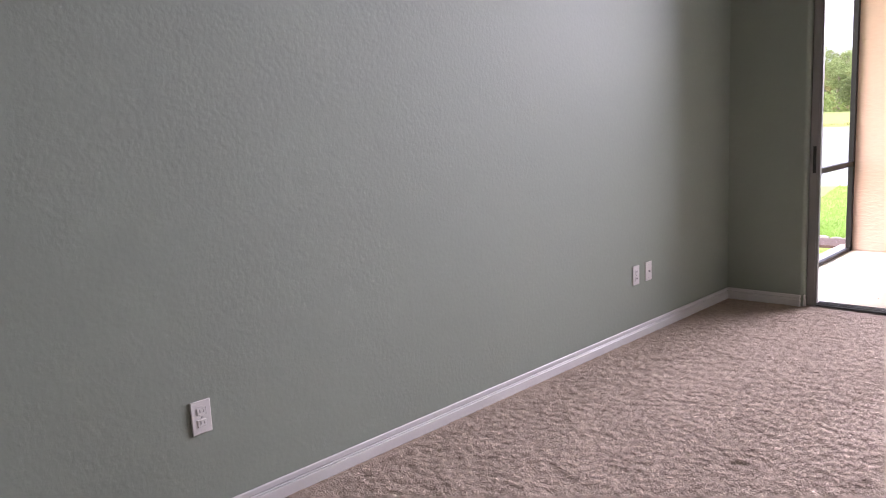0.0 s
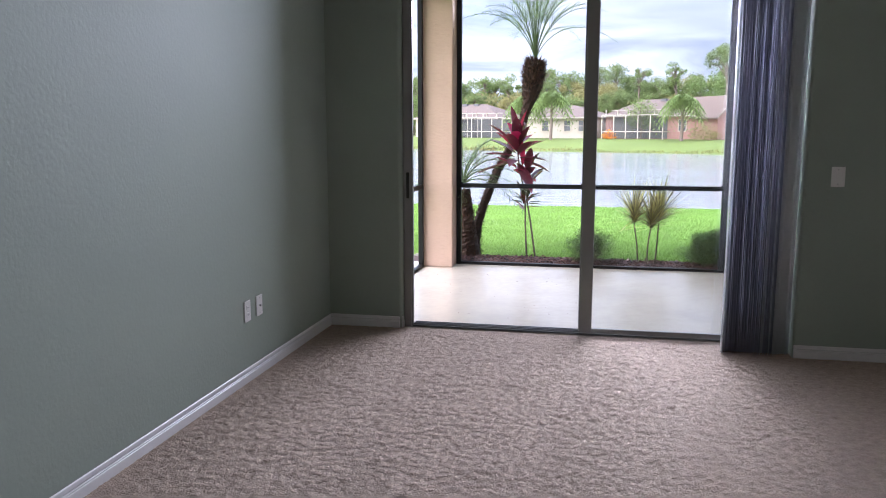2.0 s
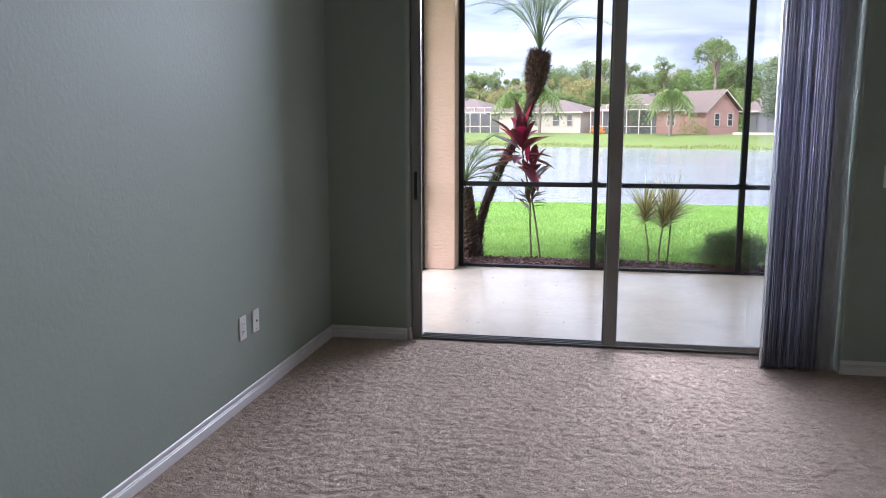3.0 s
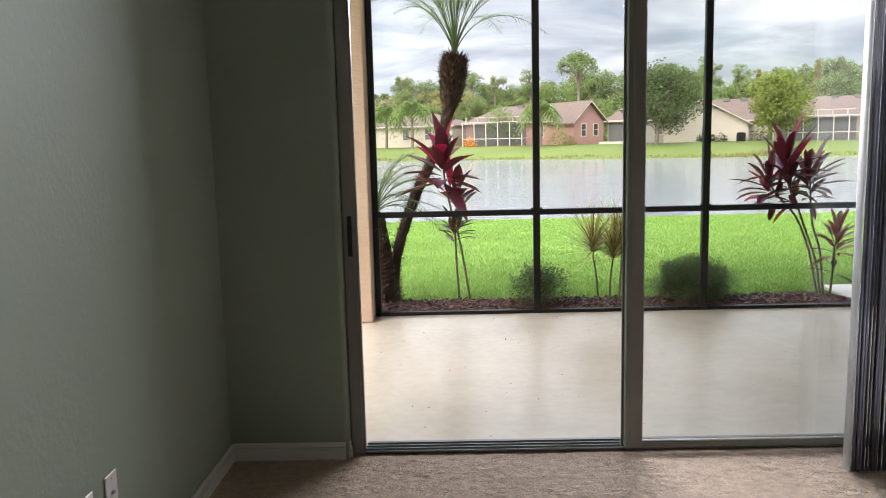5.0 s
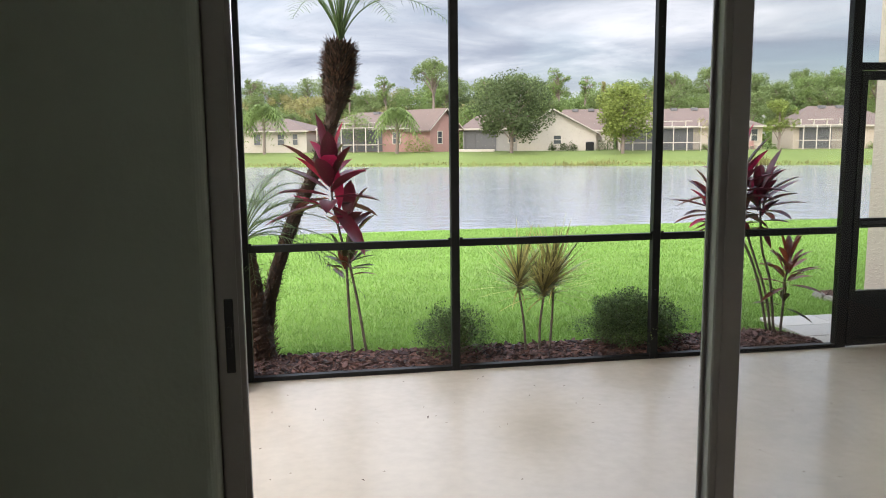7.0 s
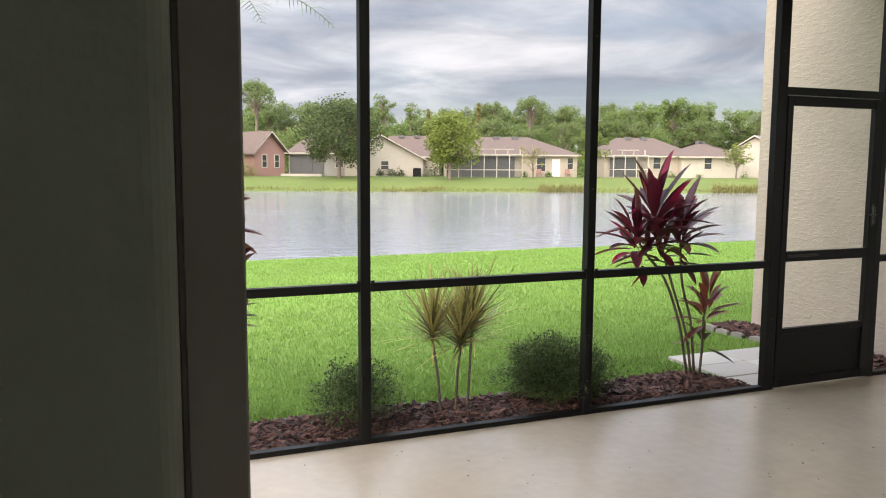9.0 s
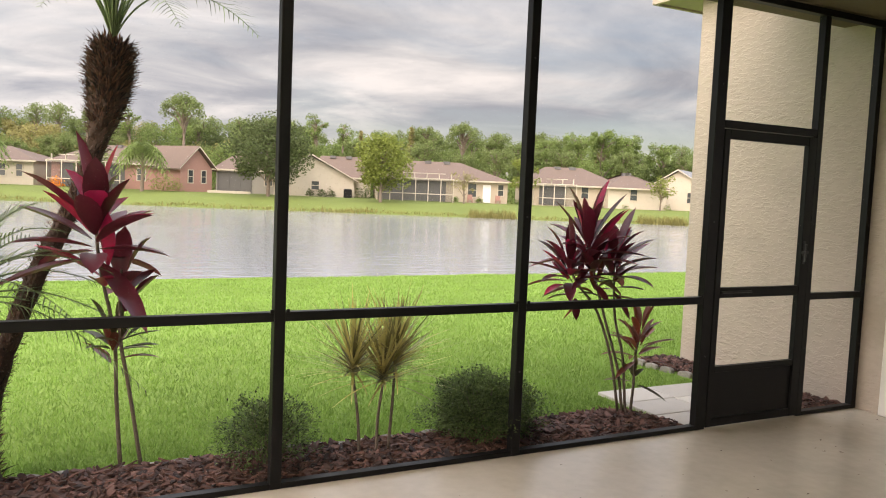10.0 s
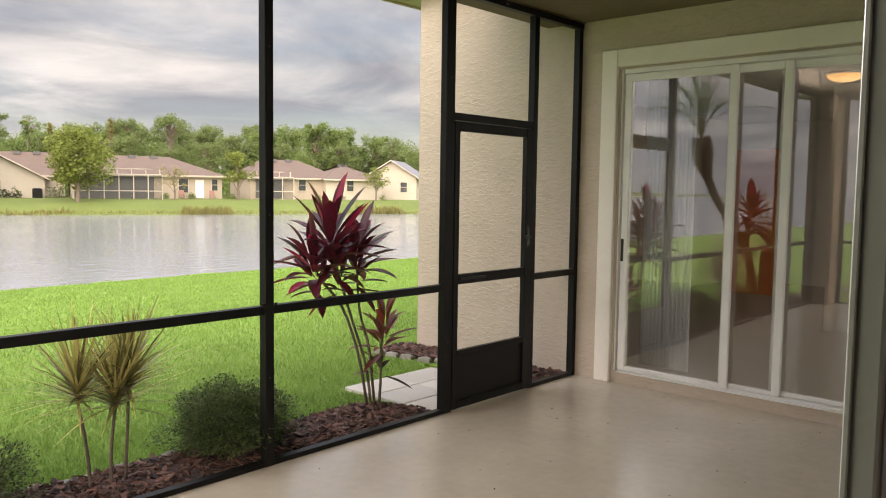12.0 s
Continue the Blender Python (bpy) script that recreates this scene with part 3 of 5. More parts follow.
structure("column", bx(-0.60, -0.205, 3.26, YS + 0.12, LZ, ZB + 0.058, 0.012, seg=2), PEACH, "tan stucco corner column of the lanai", "column")
structure("exterior_wall", bx(-0.75, XL - 0.002, T + 0.001, 0.36, LZ, ZB + 0.058), STUCCO, "beige stucco wall end of the house", "wall")
# wing wall with the second sliding door
Y0D, Y1D, Z1D = 0.17, 3.125, 2.525
structure("wall_wing_north", bx(XW, XW + T, Y1D, 5.47, -0.5, 3.519), STUCCO, "beige stucco wall with trowel marks", "wall")
# runs on unseen to y -3.2, added length that stops light leaking through
structure("wall_wing_south", bx(XW, XW + T, -3.2, Y0D, -0.5, 3.36), STUCCO, "beige stucco wall with trowel marks", "wall")
structure("wall_wing_header", bx(XW, XW + T, Y0D, Y1D, Z1D, 3.36), STUCCO, "beige stucco wall above the second door", "wall")
structure("wall_wing_sill", bx(XW, XW + T, Y0D, Y1D, -0.5, -0.04), STUCCO, "low stucco curb under the second door", "wall")
structure("wall_wing_end", bx(XW + T, 14.2, 5.27, 5.47, -0.5, 3.519), STUCCO, "beige stucco end wall of the wing", "wall")
tb = bmesh.new()
bx(XW - 0.045, XW, Y1D + 0.02, Y1D + 0.165, LZ + 0.002, 2.69, 0.006, tb)
bx(XW - 0.045, XW, Y0D - 0.0, Y1D + 0.019, 2.545, 2.69, 0.006, tb)
structure("trim", tb, STUCCO_TRIM, "raised white stucco band round the second door", "trim")
# eave of the wing
ev = bmesh.new()
bx(5.90, 12.4, 4.55, 5.95, 3.52, 3.55, 0.004, ev)
bx(5.86, 5.90, 4.55, 5.99, 3.50, 3.68, 0.004, ev)
bx(5.90, 12.4, 5.95, 5.99, 3.50, 3.68, 0.004, ev)
structure("eave", ev, STUCCO, "white soffit and fascia of the wing roof", "eave")
rf = bmesh.new()
bx(-1.3, 12.4, -9.5, 4.4, 3.53, 3.62, 0.0, rf)
bx(-1.3, -1.2, -9.5, 4.4, 3.3, 3.53, 0.0, rf)
bx(-1.2, 5.4, 4.3, 4.4, 3.3, 3.53, 0.0, rf)
ROOF = surface("grey_brown_shingle", (0.19, 0.155, 0.135), 0.9, vary=0.15, scale=2, fine=20, bump=0.5, bump_scale=25, depth=0.01, stains=0.1)
structure("roof", rf, ROOF, "low brown roof over the house and lanai", "roof")
structure("lanai_soffit", bx(-1.2, 5.4, YS + 0.36, 4.3, 3.30, 3.32), WHITE_TRIM, "white soffit outside the screen", "eave")
structure("lanai_header", bx(-0.75, XW - 0.001, YS + 0.02, YS + 0.12, ZB + 0.2, 3.52), STUCCO, "beige stucco header over the screen", "wall")


# room behind the second door
TILE = surface("grey_beige_tile", (0.50, 0.46, 0.40), 0.35, vary=0.08, scale=2, fine=20, bump=0.1)
ROOM2 = surface("pale_grey_paint", (0.50, 0.49, 0.46), 0.7, vary=0.03, bump=0.3, bump_scale=60, depth=0.003)
ORANGE = surface("orange_accent_paint", (0.62, 0.20, 0.06), 0.6, vary=0.05, bump=0.3, bump_scale=60, depth=0.003)
structure("floor_wing", bx(XW + T, 14.0, -3.0, 5.27, -0.3, -0.03), TILE, "grey beige floor of the other room", "floor")
structure("ceiling_wing", bx(XW + T, 14.0, -3.0, 5.27, 2.72, 2.8), ROOM2, "pale grey ceiling of the other room", "ceiling")
structure("wall_wing_east", bx(14.0, 14.2, -3.0, 5.27, -0.3, 2.8), ROOM2, "pale grey far wall of the other room", "wall")
# the gap between these back walls is added, out of view, to let light in
structure("wall_wing_back", bx(XW + T, 8.0, -3.2, -3.0, -0.3, 2.8), ROOM2, "pale grey side wall of the other room", "wall")
structure("wall_wing_back_b", bx(11.0, 14.0, -3.2, -3.0, -0.3, 2.8), ROOM2, "pale grey side wall of the other room", "wall")
structure("wall_wing_back_header", bx(8.0, 11.0, -3.2, -3.0, 2.3, 2.8), ROOM2, "pale grey strip of wall over an added, unseen opening", "wall")
structure("wall_accent", bx(12.2, 12.35, 3.98, 4.62, -0.03, 2.17), ORANGE, "orange accent wall in the other room", "wall")
structure("wall_partition", bx(9.5, 9.65, -0.5, 2.45, -0.03, 2.72), ROOM2, "pale grey partition in the other room", "wall")
cl = thing("ceiling_light", (8.685, 2.12, 2.72), "flush round ceiling light, lit warm amber", "ceiling light")
lb = bmesh.new()
bmesh.ops.create_uvsphere(lb, u_segments=24, v_segments=12, radius=0.17, matrix=Matrix.Translation((8.685, 2.12, 2.70)) @ Matrix.Diagonal((1, 1, 0.42, 1)))
bmesh.ops.delete(lb, geom=[v for v in lb.verts if v.co.z > 2.705], context="VERTS")
mg, ng, lg, bg_ = material("amber_lamp_glass")
bg_.inputs["Base Color"].default_value = (0.9, 0.7, 0.4, 1)
bg_.inputs["Emission Color"].default_value = (1.0, 0.55, 0.17, 1)
bg_.inputs["Emission Strength"].default_value = 0.5
part("shade", lb, mg, cl, "glowing amber glass bowl", smooth=True)
bulb = new("ceiling_lamp_glow", bpy.data.lights.new("ceiling_lamp_glow", "POINT"))
bulb.data.energy, bulb.data.color, bulb.data.shadow_soft_size = 1.6, (1.0, 0.92, 0.80), 0.0
bulb.location = (8.685, 2.12, 2.20)
part("rim", cyl((8.685, 2.12, 2.70), (8.685, 2.12, 2.722), 0.185, n=28), WHITE_TRIM, cl)


def blinds_side(at, n, spread):
    ob = thing("vertical_blinds", at, "white vertical blinds stacked inside the second door", "vertical blinds")
    part("headrail", bx(at[0] - 0.022, at[0] + 0.022, at[1] - spread, at[1] + 0.03, at[2] + 2.5, at[2] + 2.54, 0.004), WHITE_TRIM, ob)
    for k in range(n):
        y = at[1] - spread * k / (n - 1)
        a = radians(62 + rng.uniform(-9, 9))
        v, f = [], []
        for i in range(4):
            s = i / 3 - 0.5
            v += [(at[0] + s * 0.089 * math.cos(a), y + s * 0.089 * math.sin(a), at[2] + 0.02), (at[0] + s * 0.089 * math.cos(a), y + s * 0.089 * math.sin(a), at[2] + 2.5)]
            if i:
                f.append((2 * i - 2, 2 * i, 2 * i + 1, 2 * i - 1))
        s = lump("slat", v, f, WHITE_LIT_BLIND, ob, smooth=True)
        mo = s.modifiers.new("thick", "SOLIDIFY"); mo.thickness = 0.0012
    beads = bmesh.new()
    for k in range(46):
        bmesh.ops.create_icosphere(beads, subdivisions=1, radius=0.0075, matrix=Matrix.Translation((at[0] - 0.06, at[1] + 0.015, at[2] + 0.62 + 0.04 * k)))
    tagged(part("control_chain", beads, WHITE_TRIM, ob, "white beaded control chain"), kind="stuff")
    return ob


blinds_side((6.36, 3.02, -0.03), 12, 0.40)


# leaf crumbs and grit on the lanai floor
dv, df = [], []
for k in range(150):
    x, y = rng.uniform(-0.3, 5.9), rng.uniform(0.3, 3.4)
    leaf(dv, df, (x, y, LZ + 0.003), (rng.gauss(0, 1), rng.gauss(0, 1), 0.1), rng.uniform(0.008, 0.028), rng.uniform(0.004, 0.010), 0.1, 0.2, 2)
tagged(lump("debris", dv, df, SOIL), "tiny dark leaf crumbs on the lanai floor", "debris", kind="stuff")


# ---------- the screen enclosure ----------
PX = [-0.175, 1.275, 2.783, 4.335, 5.37, 6.02]       # posts
cage = thing("screen_enclosure", (2.9, YS, LZ), "dark bronze aluminium screen wall round the lanai", "screen enclosure")


def bar(name, *b):
    return part(name, bx(*b, 0.003), BRONZE, cage)


HW = [0.026, 0.030, 0.030, 0.046, 0.030, 0.026]
for x, w in zip(PX, HW):
    bar("post", x - w, x + w, YS - 0.03, YS + 0.03, LZ, ZB)
bar("beam", PX[0] - 0.026, XW - 0.004, YS - 0.031, YS + 0.031, ZB + 0.0005, ZB + 0.05)
for i in (0, 1, 2):
    bar("sill_rail", PX[i] + HW[i], PX[i + 1] - HW[i + 1], YS - 0.029, YS + 0.029, LZ + 0.001, LZ + 0.032)
    bar("chair_rail", PX[i] + HW[i], PX[i + 1] - HW[i + 1], YS - 0.027, YS + 0.027, 0.772, 0.822)
bar("sill_rail", PX[4] + HW[4], PX[5] - HW[5], YS - 0.029, YS + 0.029, LZ + 0.001, LZ + 0.032)
bar("chair_rail", PX[4] + HW[4], PX[5] - HW[5], YS - 0.027, YS + 0.027, 0.772, 0.822)
bar("door_header", PX[3] + HW[3], PX[4] - HW[4], YS - 0.029, YS + 0.029, 2.005, 2.06)
# the side facing the neighbour
XS = -0.565
for y in (0.39, 1.75, 3.225):
    bar("post", XS - 0.026, XS + 0.026, y - 0.028, y + 0.028, LZ, ZB)
for a, b in ((0.42, 1.72), (1.78, 3.195)):
    bar("sill_rail", XS - 0.024, XS + 0.024, a, b, LZ + 0.001, LZ + 0.032)
    bar("chair_rail", XS - 0.023, XS + 0.023, a, b, 0.772, 0.822)
bar("beam", XS - 0.027, XS + 0.027, 0.36, 3.25, ZB + 0.0005, ZB + 0.05)


def sheet(parent, a, b, z0, z1, y):
    s = lump("screen_panel", [(a, y, z0), (b, y, z0), (b, y, z1), (a, y, z1)], [(0, 1, 2, 3)], SCREEN, parent, "fine dark insect mesh")
    return s


for i in (0, 1, 2, 4):
    a, b = PX[i] + HW[i], PX[i + 1] - HW[i + 1]
    sheet(cage, a, b, 0.822, ZB, YS + 0.012)
    sheet(cage, a, b, LZ + 0.032, 0.772, YS + 0.012)
sheet(cage, PX[3] + HW[3], PX[4] - HW[4], 2.06, ZB, YS + 0.012)
for a, b in ((0.42, 1.72), (1.78, 3.195)):
    for z0, z1 in ((LZ + 0.032, 0.772), (0.822, ZB)):
        lump("screen_panel", [(XS - 0.01, a, z0), (XS - 0.01, b, z0), (XS - 0.01, b, z1), (XS - 0.01, a, z1)], [(0, 1, 2, 3)], SCREEN, cage, "fine dark insect mesh")
# fastening screws on the inner faces
for x, w in zip(PX[2:], HW[2:]):
    for z in (0.40, 1.35, 2.3):
        part("screw", cyl((x, YS - 0.030, z), (x, YS - 0.034, z), 0.006, n=8), SLOT, cage)
for i in (0, 1, 2):
    for sx, x in ((1, PX[i] + HW[i] + 0.012), (-1, PX[i + 1] - HW[i + 1] - 0.012)):
        part("clip", bx(x - 0.010, x + 0.010, YS - 0.034, YS - 0.026, 0.818, 0.838, 0.002), BRONZE, cage)

# the screen door
sd = thing("door_3", (4.86, YS, LZ), "dark bronze screen door with a solid kick plate, closed", "screen door", kind="structure")
DA, DB = PX[3] + HW[3] + 0.004, PX[4] - HW[4] - 0.004
for a, b in ((DA, DA + 0.052), (DB - 0.085, DB)):
    part("stile", bx(a, b, YS - 0.036, YS + 0.010, LZ + 0.012, 1.998, 0.003), BRONZE, sd)
for z0, z1 in ((LZ + 0.012, LZ + 0.07), (0.315 - 0.04, 0.318), (0.812, 0.885), (1.93, 1.998)):
    part("rail", bx(DA + 0.052, DB - 0.085, YS - 0.034, YS + 0.008, z0, z1, 0.003), BRONZE, sd)
part("kick_plate", bx(DA + 0.052, DB - 0.085, YS - 0.018, YS - 0.008, LZ + 0.07, 0.275, 0.001), BRONZE, sd, "solid dark bronze kick panel")
part("closer", bx(DA + 0.056, DA + 0.36, YS - 0.052, YS - 0.036, 0.845, 0.862, 0.004), BLACK, sd, "slim black door closer tube")
for z0, z1 in ((0.318, 0.812), (0.885, 1.93)):
    sheet(sd, DA + 0.052, DB - 0.085, z0, z1, YS - 0.012)
hb = bmesh.new()
bx(DB - 0.075, DB - 0.045, YS - 0.042, YS - 0.036, 1.05, 1.22, 0.003, hb)
cyl((DB - 0.085, YS - 0.075, 1.07), (DB - 0.085, YS - 0.075, 1.20), 0.007, n=8, bm=hb)
bx(DB - 0.092, DB - 0.056, YS - 0.078, YS - 0.040, 1.13, 1.145, 0.002, hb)
part("handle", hb, BLACK, sd, "black lever latch")


# ---------- ground and lake ----------
WZ, NEAR, K = -1.20, 21.0, 0.37


def far_uv(x, y):
    """Along and behind the line of houses on the far bank."""
    c, s = 1 / math.hypot(1, K), K / math.hypot(1, K)
    return x * c - (y - 94) * s, x * s + (y - 94) * c


def far_xy(u, v):
    c, s = 1 / math.hypot(1, K), K / math.hypot(1, K)
    return u * c + v * s, 94 - u * s + v * c


def ground_z(x, y):
    _, v = far_uv(x, y)
    d1 = y - NEAR - 0.35 * math.sin(x * 0.22) - 0.2 * math.sin(x * 0.61)
    d2 = -13.6 + 0.35 * math.sin(x * 0.35) + 0.2 * math.sin(x * 0.83) - v
    if y < 5:
        return -0.185
    if d1 < 0:
        s = min(max((y - 5) / (NEAR - 5), 0), 1)
        return -0.185 - 0.98 * s ** 1.25 - (0.05 if d1 > -0.3 else 0)
    if d2 < 0:
        s = min(-d2 / 11.0, 1)
        return -1.17 + 1.2 * (s * (2 - s)) ** 0.9
    return -1.17 - min(d1, d2, 4) * 0.35


gx = [-900, -400, -200, -120, -80, -60] + [k * 1.0 for k in range(-45, 111)] + [125, 150, 200, 300, 500, 900]
gy = [-600, -200, -60, -20, 0, 3, 4.2] + [5 + 0.5 * k for k in range(31)] + [20.4, 20.7, 21.0, 21.3, 21.7, 22.5, 24, 28, 34, 40] + [44 + 1.0 * k for k in range(75)] + [125, 140, 170, 250, 500, 1200]
gv = [(x, y, ground_z(x, y)) for y in gy for x in gx]
gw = len(gx)
gf = [(j * gw + i, j * gw + i + 1, (j + 1) * gw + i + 1, (j + 1) * gw + i) for j in range(len(gy) - 1) for i in range(gw - 1)]
grd = lump("ground", gv, gf, LAWN, smooth=True)
grd.data.materials.append(LAWN_DRY)
for p_ in grd.data.polygons:
    p_.material_index = 1 if p_.center.y > 40 else 0
tagged(grd, "mown green lawn sloping to the lake and rising on the far bank", "lawn", kind="structure")
tagged(lump("water", [(-900, 19.5, WZ), (900, 19.5, WZ), (900, 420, WZ), (-900, 420, WZ)], [(0, 1, 2, 3)], WATER), "grey rippled lake reflecting sky and trees", "lake", kind="structure")


# ---------- garden beside the lanai ----------
BED_Y = 4.10
bed = [(-3.2, 3.60), (4.24, 3.60), (4.33, 3.66), (4.20, 3.98), (3.95, 4.16), (3.55, 4.12), (2.6, 4.08), (0.5, 4.12), (-3.2, 4.16)]
bm = bmesh.new()
low = [bm.verts.new((x, y, -0.20)) for x, y in bed]
high = [bm.verts.new((x * 0.998 + 0.004, 3.84 + (y - 3.84) * 0.96, -0.155)) for x, y in bed]
bm.faces.new(high)
for i in range(len(bed)):
    j = (i + 1) % len(bed)
    bm.faces.new((low[i], low[j], high[j], high[i]))
structure("mulch_bed", bm, SOIL, "dark soil of the planting bed along the screen", "planting bed")


def inside(x, y, poly):
    c = False
    for i in range(len(poly)):
        (x0, y0), (x1, y1) = poly[i], poly[i - 1]
        if (y0 > y) != (y1 > y) and x < (x1 - x0) * (y - y0) / (y1 - y0) + x0:
            c = not c
    return c


def chips(name, poly, n, z, label):
    """Bark chips: small bent slabs thrown over a bed."""
    v, f = [], []
    xs, ys = [p[0] for p in poly], [p[1] for p in poly]
    while n:
        x, y = rng.uniform(min(xs), max(xs)), rng.uniform(min(ys), max(ys))
        if not inside(x, y, poly):
            continue
        n -= 1
        l, w, t = rng.uniform(0.03, 0.12), rng.uniform(0.014, 0.04), rng.uniform(0.004, 0.011)
        m = pose(x, y, z + rng.uniform(0.0, 0.04), rng.gauss(0, 18), rng.gauss(0, 18), rng.uniform(0, 360))
        k = len(v)
        pts = [(-l / 2, -w / 2 * 0.6, 0), (0, -w / 2, 0.12 * w), (l / 2, -w / 2 * 0.5, 0), (l / 2 * 0.92, w / 2 * 0.6, 0), (0, w / 2, 0.1 * w), (-l / 2 * 0.9, w / 2 * 0.5, 0)]
        v += [tuple(m @ Vector(p)) for p in pts] + [tuple(m @ Vector((p[0], p[1], p[2] + t))) for p in pts]
        f += [(k + 6, k + 7, k + 10, k + 11), (k + 7, k + 8, k + 9, k + 10)] + [(k + i, k + (i + 1) % 6, k + 6 + (i + 1) % 6, k + 6 + i) for i in range(6)]
    return tagged(lump(name, v, f, MULCH), label, "mulch", kind="stuff")


chips("mulch", [(-0.6, 3.61)] + bed[1:7] + [(0.5, 4.12), (-0.6, 4.14)], 7500, -0.158, "reddish brown bark mulch chips in the bed")


def scallop(w, h, d):
    """One rounded concrete edging stone, its base at the origin."""
    bm = bmesh.new()
    n = 8
    ring = [(-w / 2, -0.05)] + [(-w / 2 * math.cos(math.pi * i / n), h * (0.55 + 0.45 * math.sin(math.pi * i / n)) if 0 < i < n else h * 0.5) for i in range(n + 1)] + [(w / 2, -0.05)]
    a = [bm.verts.new((x, -d / 2, z)) for x, z in ring]
    b = [bm.verts.new((x, d / 2, z)) for x, z in ring]
    bm.faces.new(a); bm.faces.new(b[::-1])
    for i in range(len(ring)):
        j = (i + 1) % len(ring)
        bm.faces.new((a[j], a[i], b[i], b[j]))
    bmesh.ops.recalc_face_normals(bm, faces=bm.faces)
    bmesh.ops.bevel(bm, geom=[e for e in bm.edges if abs(e.verts[0].co.y - e.verts[1].co.y) < 1e-6 and min(e.verts[0].co.z, e.verts[1].co.z) > 0], offset=0.007, segments=1, affect="EDGES")
    me = bpy.data.meshes.new("edging_stone")
    bm.to_mesh(me); bm.free()
    return finish(me, EDGING)


EDGE_MESH = scallop(0.148, 0.062, 0.055)


def edging(name, line, label):
    root = thing(name, (*line[0], -0.18), label, "garden edging")
    for (x0, y0), (x1, y1) in zip(line, line[1:]):
        n = max(int(math.hypot(x1 - x0, y1 - y0) / 0.152), 1)
        for i in range(n):
            s = (i + 0.5) / n
            o = new("edging_stone", EDGE_MESH)
            o.parent = root
            m = pose(x0 + (x1 - x0) * s, y0 + (y1 - y0) * s + rng.uniform(-0.008, 0.008), -0.192 + rng.uniform(-0.016, 0.006),
                     rng.uniform(-6, 6), rng.uniform(-4, 4), math.degrees(math.atan2(y1 - y0, x1 - x0)) + rng.uniform(-4, 4))
            o.matrix_basis = Matrix.Translation(-Vector(root["base"])) @ m
    return root


edging("lawn_edging", [(-1.2, 4.20), (0.5, 4.17), (2.6, 4.14), (3.5, 4.17)], "weathered grey scalloped concrete edging of the mulch bed")
edging("lawn_edging", [(5.58, 5.62), (5.60, 5.30), (5.66, 4.86), (6.0, 4.80)], "weathered scalloped concrete edging round the wall bed")
chips("mulch", [(5.62, 5.6), (5.66, 4.9), (5.95, 4.84), (6.04, 4.84), (6.04, 5.6)], 900, -0.172, "reddish brown bark mulch beside the wing wall")
chips("mulch", [(5.42, 3.62), (6.03, 3.62), (6.03, 4.3), (5.42, 4.3)], 1100, -0.158, "reddish brown bark mulch behind the narrow screen")

# stepping pavers at the screen door
pv = thing("paver_path", (4.8, 4.1, -0.17), "pale concrete pavers outside the screen door", "paver path", kind="structure")
for i, (x0, x1) in enumerate(((4.36, 4.86), (4.868, 5.40))):
    for j, (y0, y1) in enumerate(((3.62, 3.97), (3.978, 4.33), (4.338, 4.69))):
        dx = 0.02 * j
        part("paver", bx(x0 + dx + (0.0 if i else -0.012 * j), x1 + dx, y0, y1, -0.22, -0.158 + rng.uniform(-0.003, 0.003), 0.006), PAVER, pv)


# lawn blades near the house
def turf():
    def field(n, h, w):
        y = 4.0 + 16.6 * nrng.random(n) ** 1.9                 # thinning out towards the water
        x = nrng.uniform(0, 1, n) * (9.0 + 1.15 * (y - 4)) - 1.5 - 0.25 * (y - 4)
        keep = ~((y < 4.2) & (x < 3.6)) & ~((x > 3.3) & (x < 4.40) & (y < 4.25 - (x - 3.6) * 0.35)) & ~((x > 4.33) & (x < 5.45) & (y < 4.72)) & ~((x > 5.56) & (y < 5.66)) & ~((x > 5.42) & (y < 4.34))
        x, y = x[keep], y[keep]
        z = np.array([ground_z(a, b) for a, b in zip(x, y)])
        hh = h * nrng.uniform(0.55, 1.2, len(x)); a = nrng.uniform(0, 2 * np.pi, len(x)); lean = nrng.normal(0, 0.45, (len(x), 2)) * hh[:, None]
        ww = w * nrng.uniform(0.6, 1.3, len(x)) * (1 + 0.16 * (y - 4))
        p = np.stack([x, y, z], -1)
        d = np.stack([np.cos(a), np.sin(a), 0 * a], -1) * ww[:, None] / 2
        tip = p + np.concatenate([lean, hh[:, None]], 1)
        return np.stack([p - d, p + d, tip], 1).reshape(-1, 3)
    v = field(230000, 0.042, 0.0068)
    n = len(v) // 3
    me = bpy.data.meshes.new("grass")
    me.vertices.add(len(v)); me.vertices.foreach_set("co", v.ravel())
    me.loops.add(3 * n); me.loops.foreach_set("vertex_index", np.arange(3 * n))
    me.polygons.add(n); me.polygons.foreach_set("loop_start", np.arange(n) * 3)
    me.update(calc_edges=True)
    return finish(me, GRASS)


tagged(new("grass", turf()), "short bright green grass blades of the lawn", "grass", kind="stuff")


# ---------- plants ----------
def stem_between(name, ps, r0, r1, mat, parent, n=14, rough=0.12, label=""):
    line = bezier(ps, n)
    v, f = tube(line, np.linspace(r0, r1, n + 1), 8, rough)
    return lump(name, v, f, mat, parent, label, smooth=True)


